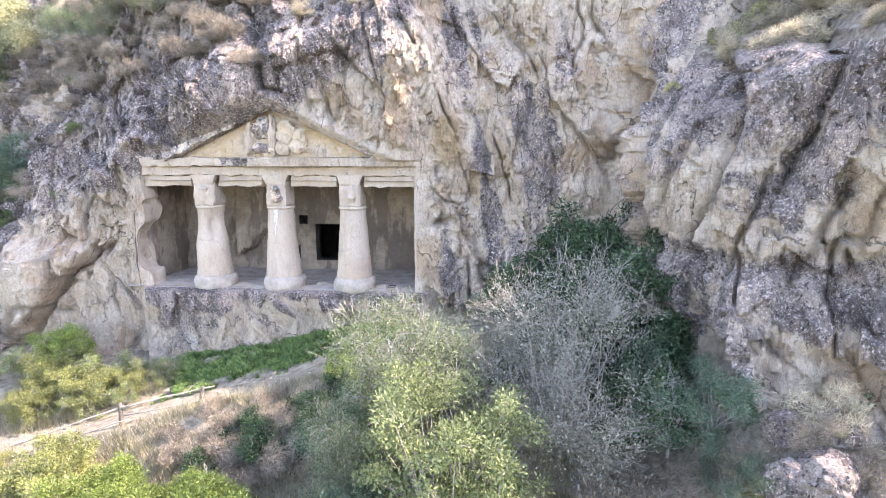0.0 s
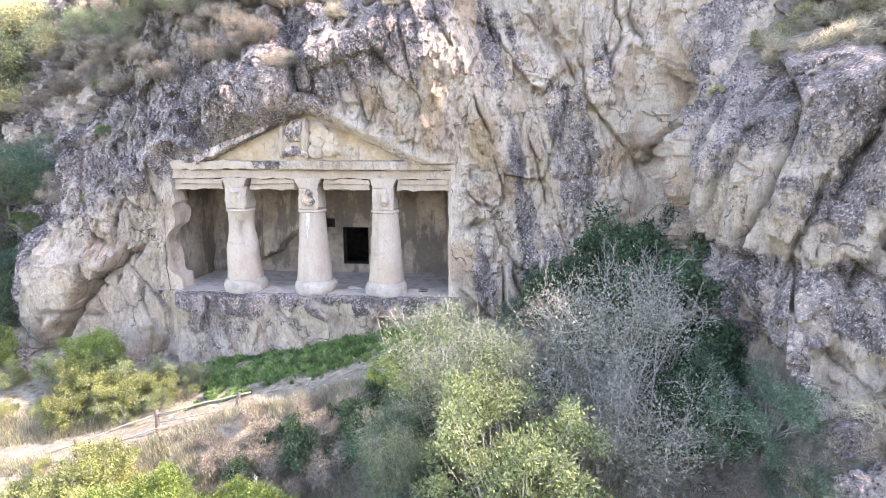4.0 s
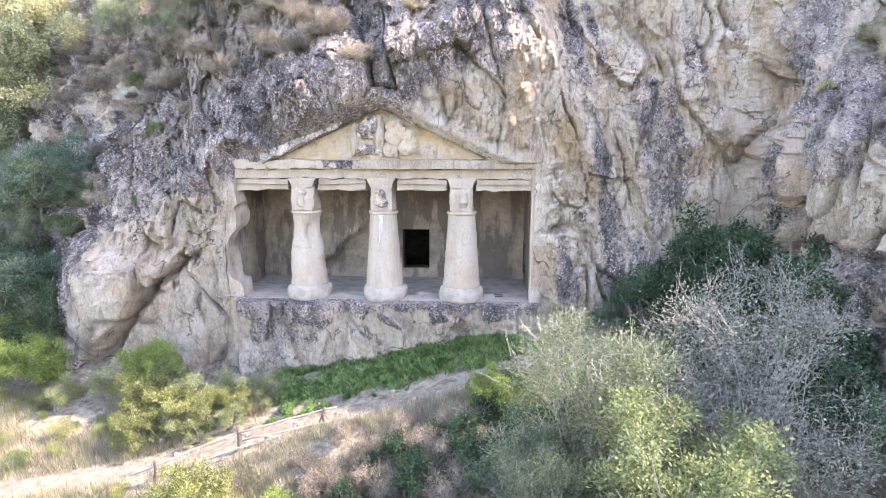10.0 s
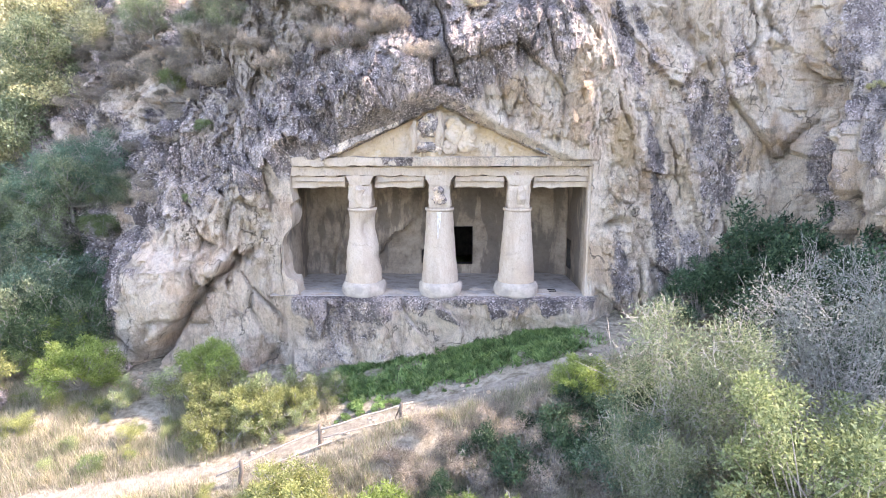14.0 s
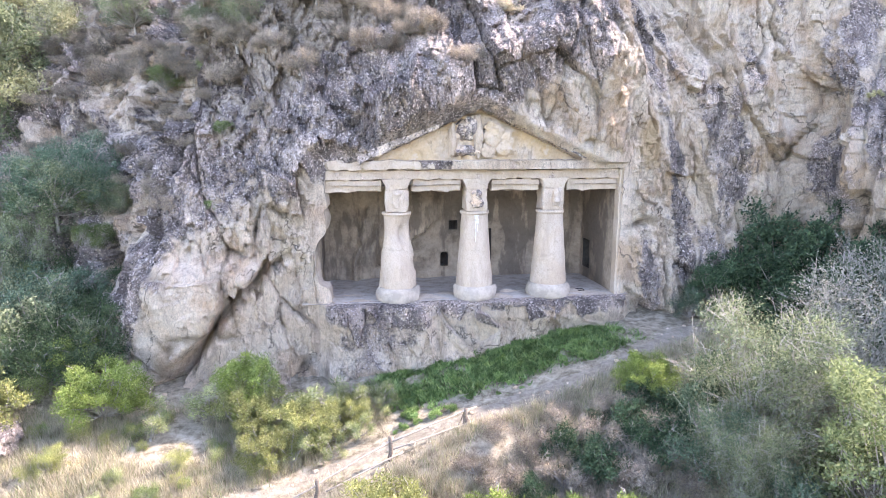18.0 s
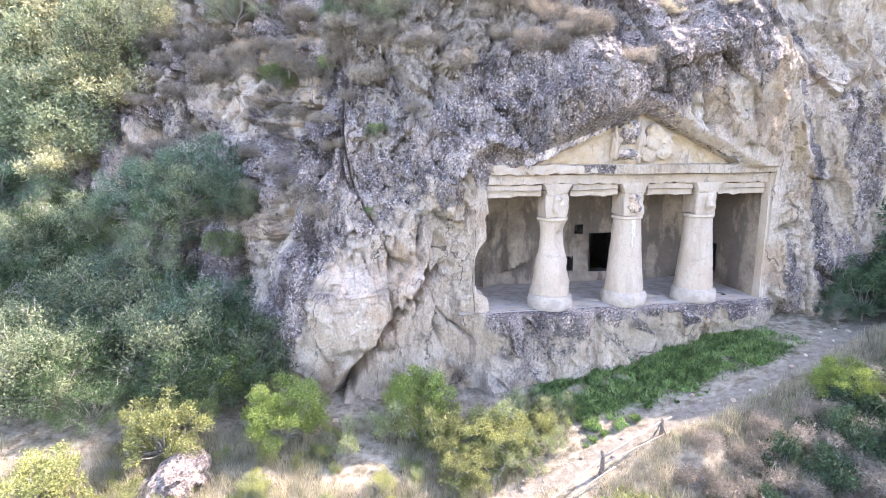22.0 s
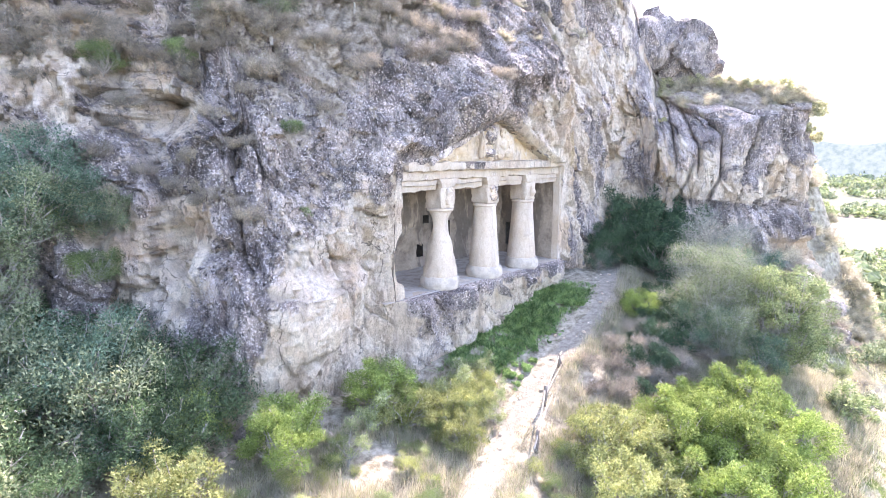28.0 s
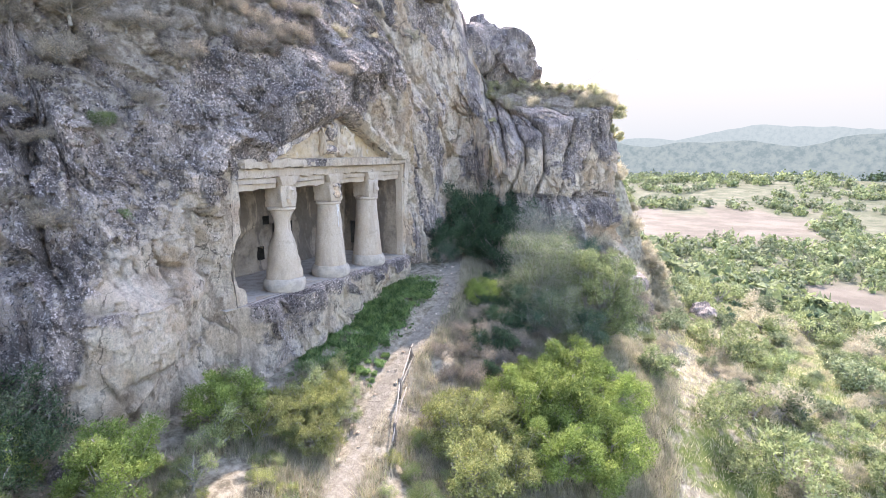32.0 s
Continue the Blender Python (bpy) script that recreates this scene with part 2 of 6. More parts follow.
def grey_crust(nt, co):
    """Weathered grey rock under lichen: broad pale and dark zones, black and white flecks, warm bare scabs."""
    zone = tex(nt, co, 0.8, 5, 0.6, stretch=(1.2, 1.2, 0.7))
    c = ramp(nt, zone, [(0.35, (0.155, 0.130, 0.123)), (0.46, (0.258, 0.216, 0.203)), (0.545, (0.385, 0.322, 0.294)), (0.64, (0.58, 0.485, 0.42))])
    scab = tex(nt, co, 2.3, 8, 0.7)
    c = blend(nt, ramp(nt, scab, [(0.545, (0, 0, 0)), (0.62, (0.75, 0.75, 0.75))]), c, (0.63, 0.53, 0.42))
    black = tex(nt, co, 9.0, 7, 0.72, stretch=(1.3, 1.3, 0.75))
    c = blend(nt, ramp(nt, black, [(0.41, (0.9, 0.9, 0.9)), (0.47, (0, 0, 0))]), c, (0.075, 0.068, 0.066))
    white = nd(nt, "ShaderNodeTexNoise", Scale=15.0, Detail=6.0, Roughness=0.72)
    shift = nt.nodes.new("ShaderNodeVectorMath")
    shift.inputs[1].default_value = (31.7, 5.1, 12.9)
    nt.links.new(co, shift.inputs[0])
    nt.links.new(shift.outputs[0], white.inputs["Vector"])
    c = blend(nt, ramp(nt, white.outputs["Fac"], [(0.54, (0, 0, 0)), (0.585, (0.88, 0.88, 0.88))]), c, (0.77, 0.69, 0.65))
    tone = tex(nt, co, 0.42, 5, 0.62)
    c = blend(nt, 0.8, c, ramp(nt, tone, [(0.38, (0.66, 0.64, 0.66)), (0.5, (1, 1, 1)), (0.62, (1.38, 1.30, 1.24))]), "MULTIPLY")
    drip = tex(nt, co, 1.3, 6, 0.66, stretch=(2.4, 2.4, 0.35))
    c = blend(nt, ramp(nt, drip, [(0.53, (0, 0, 0)), (0.62, (0.55, 0.55, 0.55))]), c, (0.11, 0.103, 0.10))
    grit = tex(nt, co, 34.0, 5, 0.75)
    return blend(nt, 0.6, c, ramp(nt, grit, [(0.38, (0.45, 0.45, 0.45)), (0.5, (1, 1, 1)), (0.62, (1.35, 1.35, 1.35))]), "MULTIPLY")


rock_mat, nt, bs = material("weathered rock")
co = place(nt)
crust = attr(nt, "crust")
edge = tex(nt, co, 3.0, 8, 0.7)
fac = ramp(nt, calc(nt, "ADD", crust, calc(nt, "MULTIPLY", calc(nt, "SUBTRACT", edge, 0.5), 1.1)), [(0.42, (0, 0, 0)), (0.62, (1, 1, 1))])
col = blend(nt, fac, tan_stone(nt, co, 0.94), grey_crust(nt, co))
ochre = ramp(nt, calc(nt, "ADD", attr(nt, "ochre"), calc(nt, "MULTIPLY", calc(nt, "SUBTRACT", edge, 0.5), 0.7)), [(0.4, (0, 0, 0)), (0.75, (1, 1, 1))])
col = blend(nt, calc(nt, "MULTIPLY", ochre, 0.75), col, (0.50, 0.36, 0.20))
soil = ramp(nt, calc(nt, "ADD", attr(nt, "soil"), calc(nt, "MULTIPLY", calc(nt, "SUBTRACT", edge, 0.5), 1.4)), [(0.45, (0, 0, 0)), (0.6, (1, 1, 1))])
soil_col = ramp(nt, tex(nt, co, 6.0, 9, 0.7), [(0.38, (0.21, 0.172, 0.14)), (0.5, (0.36, 0.30, 0.245)), (0.62, (0.52, 0.45, 0.375))])
col = blend(nt, soil, col, soil_col)
# shade of fissures and pillar gaps, darkened into the rock colour
crack_shade = attr(nt, "crack_shade")
col = blend(nt, calc(nt, "MULTIPLY", crack_shade, 0.6), col, (0.12, 0.10, 0.08))
nt.links.new(col, bs.inputs["Base Color"])
bs.inputs["Roughness"].default_value = 0.93
bs.inputs["Specular IOR Level"].default_value = 0.2
hgt = calc(nt, "ADD", tex(nt, co, 6.0, 12, 0.74), calc(nt, "MULTIPLY", tex(nt, co, 26.0, 6, 0.72), 0.4))
relief(nt, bs, hgt, 0.2, 1.0)

stone_mat, nt, bs = material("carved sandstone")
co = place(nt)
col = tan_stone(nt, co, 0.67, False)
worn = tex(nt, co, 1.7, 8, 0.7)
col = blend(nt, 0.5, col, (0.49, 0.405, 0.325))
col = blend(nt, ramp(nt, worn, [(0.58, (0, 0, 0)), (0.74, (0.5, 0.5, 0.5))]), col, (0.33, 0.29, 0.25))
nt.links.new(col, bs.inputs["Base Color"])
bs.inputs["Roughness"].default_value = 0.9
bs.inputs["Specular IOR Level"].default_value = 0.2
relief(nt, bs, calc(nt, "ADD", tex(nt, co, 7.0, 10, 0.7), calc(nt, "MULTIPLY", tex(nt, co, 30.0, 4, 0.7), 0.3)), 0.03, 1.0)

lime_mat, nt, bs = material("white lime wash")
co = place(nt)
nt.links.new(ramp(nt, tex(nt, co, 12, 6, 0.7), [(0.4, (0.50, 0.47, 0.43)), (0.6, (0.76, 0.745, 0.72))]), bs.inputs["Base Color"])
bs.inputs["Roughness"].default_value = 0.9

crust_mat, nt, bs = material("crusted stone")
co = place(nt)
fac = ramp(nt, tex(nt, co, 2.6, 8, 0.7), [(0.52, (1, 1, 1)), (0.62, (0, 0, 0))])
nt.links.new(blend(nt, fac, tan_stone(nt, co), grey_crust(nt, co)), bs.inputs["Base Color"])
bs.inputs["Roughness"].default_value = 0.93
bs.inputs["Specular IOR Level"].default_value = 0.2
relief(nt, bs, tex(nt, co, 8.0, 10, 0.7), 0.08)

beam_mat, nt, bs = material("lichened sandstone beam")
co = place(nt)
fac = ramp(nt, tex(nt, co, 1.5, 9, 0.74), [(0.54, (0, 0, 0)), (0.62, (0.75, 0.75, 0.75))])
nt.links.new(blend(nt, fac, blend(nt, 0.5, tan_stone(nt, co, 0.68, False), (0.50, 0.415, 0.335)), grey_crust(nt, co)), bs.inputs["Base Color"])
bs.inputs["Roughness"].default_value = 0.92
bs.inputs["Specular IOR Level"].default_value = 0.2
relief(nt, bs, tex(nt, co, 8.0, 10, 0.7), 0.05)

base_mat, nt, bs = material("stained sandstone")
co = place(nt)
fac = ramp(nt, tex(nt, co, 3.2, 8, 0.7), [(0.42, (0, 0, 0)), (0.58, (0.55, 0.55, 0.55))])
nt.links.new(blend(nt, fac, (0.50, 0.43, 0.355), (0.27, 0.24, 0.215)), bs.inputs["Base Color"])
bs.inputs["Roughness"].default_value = 0.93
relief(nt, bs, tex(nt, co, 9.0, 10, 0.7), 0.04)

gable_mat, nt, bs = material("ochre sandstone")
co = place(nt)
n1 = tex(nt, co, 1.1, 6, 0.6)
col = ramp(nt, n1, [(0.36, (0.60, 0.51, 0.42)), (0.5, (0.60, 0.475, 0.34)), (0.62, (0.56, 0.42, 0.26)), (0.7, (0.62, 0.54, 0.45))])
col = blend(nt, 0.5, col, ramp(nt, tex(nt, co, 8, 8, 0.7), [(0.3, (0.6, 0.57, 0.5)), (0.55, (1, 1, 1))]), "MULTIPLY")
col = blend(nt, ramp(nt, tex(nt, co, 2.4, 8, 0.7, stretch=(1.3, 1.3, 0.6)), [(0.56, (0, 0, 0)), (0.66, (0.7, 0.7, 0.7))]), col, (0.25, 0.205, 0.165))
nt.links.new(col, bs.inputs["Base Color"])
bs.inputs["Roughness"].default_value = 0.9
relief(nt, bs, tex(nt, co, 6.0, 11, 0.72), 0.07)

# porch interior: browner and darker than the carved front, with slanting dark streaks
inner_mat, nt, bs = material("brown inner sandstone")
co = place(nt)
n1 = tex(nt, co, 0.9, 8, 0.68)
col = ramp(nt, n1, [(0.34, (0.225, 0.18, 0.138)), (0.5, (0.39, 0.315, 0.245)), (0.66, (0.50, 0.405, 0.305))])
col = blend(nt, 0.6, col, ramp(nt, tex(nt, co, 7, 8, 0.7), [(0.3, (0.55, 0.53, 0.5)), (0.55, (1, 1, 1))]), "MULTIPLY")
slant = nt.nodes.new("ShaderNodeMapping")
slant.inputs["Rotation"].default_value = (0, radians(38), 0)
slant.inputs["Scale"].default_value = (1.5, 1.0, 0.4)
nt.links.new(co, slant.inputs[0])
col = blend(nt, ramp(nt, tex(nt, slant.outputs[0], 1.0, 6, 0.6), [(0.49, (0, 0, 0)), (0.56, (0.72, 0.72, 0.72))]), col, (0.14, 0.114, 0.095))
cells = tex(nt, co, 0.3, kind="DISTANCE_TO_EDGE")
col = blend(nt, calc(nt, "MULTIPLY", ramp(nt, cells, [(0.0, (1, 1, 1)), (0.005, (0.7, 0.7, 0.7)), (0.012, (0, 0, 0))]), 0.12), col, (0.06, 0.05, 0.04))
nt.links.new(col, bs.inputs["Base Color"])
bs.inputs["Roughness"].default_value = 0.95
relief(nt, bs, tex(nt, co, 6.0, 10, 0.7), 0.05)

floor_mat, nt, bs = material("dusty stone floor")
co = place(nt)
nt.links.new(ramp(nt, tex(nt, co, 2.5, 9, 0.7), [(0.36, (0.32, 0.275, 0.23)), (0.5, (0.46, 0.405, 0.35)), (0.64, (0.54, 0.485, 0.425))]), bs.inputs["Base Color"])
bs.inputs["Roughness"].default_value = 0.95
relief(nt, bs, tex(nt, co, 8.0, 8, 0.7), 0.03)

# Near-black rock: the unlit dark of chamber and niches put into the colour
recess_shade_mat, nt, bs = material("rock darkened for recess shade")
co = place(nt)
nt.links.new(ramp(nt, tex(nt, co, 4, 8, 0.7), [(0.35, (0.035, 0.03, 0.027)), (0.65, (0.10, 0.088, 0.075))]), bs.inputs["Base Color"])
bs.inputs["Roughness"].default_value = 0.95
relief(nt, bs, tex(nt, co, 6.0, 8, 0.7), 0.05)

ground_mat, nt, bs = material("earth and grass")
co = place(nt)
e1 = tex(nt, co, 3.5, 10, 0.72)
earth = ramp(nt, e1, [(0.38, (0.15, 0.13, 0.095)), (0.5, (0.29, 0.255, 0.195)), (0.62, (0.42, 0.38, 0.305))])
dirt = ramp(nt, tex(nt, co, 5, 10, 0.75), [(0.36, (0.19, 0.165, 0.13)), (0.5, (0.265, 0.238, 0.195)), (0.64, (0.355, 0.325, 0.275))])
green = ramp(nt, tex(nt, co, 9, 8, 0.75), [(0.3, (0.06, 0.075, 0.03)), (0.5, (0.13, 0.16, 0.05)), (0.7, (0.24, 0.27, 0.11))])
n3 = tex(nt, co, 2.2, 8, 0.7)
wob = calc(nt, "MULTIPLY", calc(nt, "SUBTRACT", n3, 0.5), 1.2)
col = blend(nt, ramp(nt, calc(nt, "ADD", attr(nt, "green"), wob), [(0.42, (0, 0, 0)), (0.6, (1, 1, 1))]), earth, green)
col = blend(nt, ramp(nt, calc(nt, "ADD", attr(nt, "path"), calc(nt, "MULTIPLY", wob, 1.0)), [(0.42, (0, 0, 0)), (0.62, (1, 1, 1))]), col, dirt)
afar = ramp(nt, tex(nt, co, 0.06, 9, 0.75), [(0.38, (0.075, 0.085, 0.05)), (0.5, (0.125, 0.13, 0.085)), (0.66, (0.19, 0.18, 0.13))])
col = blend(nt, attr(nt, "afar"), col, afar)
field = ramp(nt, tex(nt, co, 0.05, 6, 0.6), [(0.4, (0.135, 0.115, 0.092)), (0.6, (0.19, 0.165, 0.135))])
col = blend(nt, attr(nt, "field"), col, field)
nt.links.new(col, bs.inputs["Base Color"])
bs.inputs["Roughness"].default_value = 0.95
bs.inputs["Specular IOR Level"].default_value = 0.1
relief(nt, bs, tex(nt, co, 9.0, 10, 0.75), 0.08)


def leaf_material(name, dark, mid, pale, sheen=0.35):
    m, t, b = material(name)
    info = t.nodes.new("ShaderNodeObjectInfo")
    geo = t.nodes.new("ShaderNodeNewGeometry")
    c = ramp(t, geo.outputs["Random Per Island"], [(0.0, dark), (0.5, mid), (1.0, pale)])
    hue = nd(t, "ShaderNodeHueSaturation")
    t.links.new(calc(t, "ADD", calc(t, "MULTIPLY", info.outputs["Random"], 0.5), 0.78), hue.inputs["Value"])
    clump = tex(t, place(t), 2.3, 3, 0.5)
    t.links.new(blend(t, 0.55, c, ramp(t, clump, [(0.36, (0.45, 0.5, 0.42)), (0.5, (1, 1, 1)), (0.64, (1.45, 1.4, 1.2))]), "MULTIPLY"), hue.inputs["Color"])
    t.links.new(hue.outputs[0], b.inputs["Base Color"])
    b.inputs["Roughness"].default_value = 0.75
    b.inputs["Specular IOR Level"].default_value = 0.2
    tr = t.nodes.new("ShaderNodeBsdfTranslucent")
    t.links.new(hue.outputs[0], tr.inputs[0])
    mx = t.nodes.new("ShaderNodeMixShader")
    mx.inputs[0].default_value = sheen
    t.links.new(b.outputs[0], mx.inputs[1])
    t.links.new(tr.outputs[0], mx.inputs[2])
    t.links.new(mx.outputs[0], t.nodes["Material Output"].inputs[0])
    return m


LEAF = {
    "deep": leaf_material("deep green leaves", (0.035, 0.062, 0.032), (0.075, 0.118, 0.06), (0.145, 0.20, 0.10), 0.3),
    "khaki": leaf_material("sun-bleached olive leaves", (0.24, 0.235, 0.13), (0.43, 0.415, 0.24), (0.64, 0.61, 0.42), 0.45),
    "green": leaf_material("green leaves", (0.085, 0.12, 0.048), (0.175, 0.23, 0.095), (0.315, 0.375, 0.175), 0.4),
    "dark": leaf_material("dark green leaves", (0.02, 0.04, 0.022), (0.05, 0.09, 0.05), (0.10, 0.155, 0.085), 0.2),
    "yellow": leaf_material("yellow-green leaves", (0.15, 0.17, 0.065), (0.29, 0.305, 0.12), (0.44, 0.44, 0.21), 0.4),
    "olive": leaf_material("grey-green leaves", (0.10, 0.13, 0.075), (0.205, 0.24, 0.145), (0.35, 0.385, 0.245), 0.4),
    "silver": leaf_material("silver-grey leaves", (0.17, 0.18, 0.15), (0.31, 0.32, 0.27), (0.50, 0.50, 0.44), 0.3),
    "blue": leaf_material("blue-green leaves", (0.06, 0.10, 0.07), (0.125, 0.19, 0.13), (0.22, 0.30, 0.21), 0.4),
    "brown": leaf_material("dry grey-brown twigs", (0.17, 0.14, 0.115), (0.30, 0.255, 0.21), (0.44, 0.38, 0.31), 0.25),
    "straw": leaf_material("dry straw", (0.34, 0.30, 0.22), (0.46, 0.41, 0.31), (0.58, 0.53, 0.42), 0.45),
    "grass": leaf_material("green weeds", (0.09, 0.16, 0.06), (0.19, 0.305, 0.11), (0.36, 0.46, 0.215), 0.42),
    "fresh": leaf_material("fresh green leaves", (0.12, 0.17, 0.045), (0.245, 0.32, 0.09), (0.42, 0.49, 0.18), 0.45),
    "soft": leaf_material("soft green leaves", (0.125, 0.16, 0.075), (0.25, 0.30, 0.145), (0.43, 0.47, 0.26), 0.4),
    "lime": leaf_material("pale green leaves", (0.15, 0.18, 0.085), (0.28, 0.32, 0.155), (0.45, 0.475, 0.26), 0.35),
}
bark_mat, nt, bs = material("grey bark")
co = place(nt)
col = ramp(nt, tex(nt, co, 20, 6, 0.7), [(0.3, (0.16, 0.14, 0.12)), (0.6, (0.36, 0.33, 0.30))])
nt.links.new(col, bs.inputs["Base Color"])
bs.inputs["Roughness"].default_value = 0.9
wood_mat, nt, bs = material("weathered wood")
co = place(nt)
col = ramp(nt, tex(nt, co, 12, 8, 0.7, stretch=(1, 1, 6)), [(0.3, (0.08, 0.06, 0.05)), (0.6, (0.20, 0.165, 0.135))])
nt.links.new(col, bs.inputs["Base Color"])
bs.inputs["Roughness"].default_value = 0.85
twig_mat, nt, bs = material("pale bare twigs")
co = place(nt)
nt.links.new(ramp(nt, tex(nt, co, 14, 6, 0.7), [(0.3, (0.20, 0.185, 0.165)), (0.6, (0.37, 0.345, 0.31))]), bs.inputs["Base Color"])
bs.inputs["Roughness"].default_value = 0.85
pale_wood_mat, nt, bs = material("bleached wood")
co = place(nt)
col = ramp(nt, tex(nt, co, 12, 8, 0.7), [(0.3, (0.20, 0.17, 0.14)), (0.6, (0.38, 0.34, 0.29))])
nt.links.new(col, bs.inputs["Base Color"])
bs.inputs["Roughness"].default_value = 0.85

# ---- plan of the cliff: foot line, left to right, and how it leans back ----
FOOT = [(-60, 40), (-40, 32), (-29, 26), (-22, 23.3), (-18.6, 22.0), (-17.0, 21.2), (-15.9, 19.6), (-14.7, 18.6), (-12.6, 18.5), (-10.4, 18.72),
        (-5.5, 18.25), (-0.6, 17.78), (1.6, 17.75), (3.9, 17.35), (5.0, 17.0), (5.2, 16.0), (5.3, 14.6), (5.6, 13.0), (6.3, 11.45), (7.4, 10.9), (9.2, 9.65), (11.2, 9.3), (14, 10.5), (22, 24), (44, 48)]
LEAN = [(2, .6, 1.2), (2, .5, 1.1), (3, .5, 1.0), (2, .45, .6), (2, .5, .55), (1.5, .4, .6), (1.5, .15, .6), (1.8, 0, .6), (2.5, 0, .55), (5, 0, .6),
        (7.3, -.06, .8), (7.5, -.03, .6), (3, 0, .18), (2, .1, .10), (2, .12, .12), (4, .1, .3), (4.2, .05, .75), (5.2, .2, 1.2), (5.8, .26, 2.2), (6.3, .2, 2.4), (7.0, .08, 2.0), (7.5, .12, 1.7), (2, .6, 1.2), (2, .6, 1.2), (2, .6, 1.2)]   # knee height, slope below it, slope above it
foot, lean = np.array(FOOT, float), np.array(LEAN, float)
knot = np.concatenate([[0], np.cumsum(np.hypot(*np.diff(foot, axis=0).T))])


def spline(table, u):
    """A smooth curve through the table's rows at the knots."""
    i = np.clip(np.searchsorted(knot, u, side="right") - 1, 0, len(knot) - 2)
    h = knot[i + 1] - knot[i]
    s = ((u - knot[i]) / h)[:, None]
    slope = np.gradient(table, knot, axis=0)
    m0, m1 = slope[i] * h[:, None], slope[i + 1] * h[:, None]
    a, b = table[i], table[i + 1]
    return (2 * s ** 3 - 3 * s ** 2 + 1) * a + (s ** 3 - 2 * s ** 2 + s) * m0 + (-2 * s ** 3 + 3 * s ** 2) * b + (s ** 3 - s ** 2) * m1


def foot_at(u):
    p = spline(foot, u)
    e = 0.05
    t = spline(foot, np.clip(u + e, 0, knot[-1])) - spline(foot, np.clip(u - e, 0, knot[-1]))
    t /= np.linalg.norm(t, axis=1)[:, None]
    return p, np.stack([t[:, 1], -t[:, 0]], 1)


FACE_O, FACE_A = Vector((-5.55, 18.25, 0)), math.atan2(-0.0955, 1)
FACE = Matrix.Translation(FACE_O) @ Matrix.Rotation(FACE_A, 4, "Z")     # the tomb's own frame: x along it, y into the rock
OPEN_R, OPEN_TOP = 4.66, 4.10


def open_left(z):
    """The broken left edge of the porch."""
    return np.interp(z, [0, 0.5, 0.62, 1.0, 1.85, 2.05, 2.25, 2.9, 3.0, 3.5, 4.1], [-4.56, -4.60, -4.92, -5.02, -4.98, -4.80, -4.64, -4.70, -4.58, -4.66, -4.62])


U_EDGE = float(np.interp(5.3, foot[:, 0], knot))     # where the buttress turns its flank to the gully


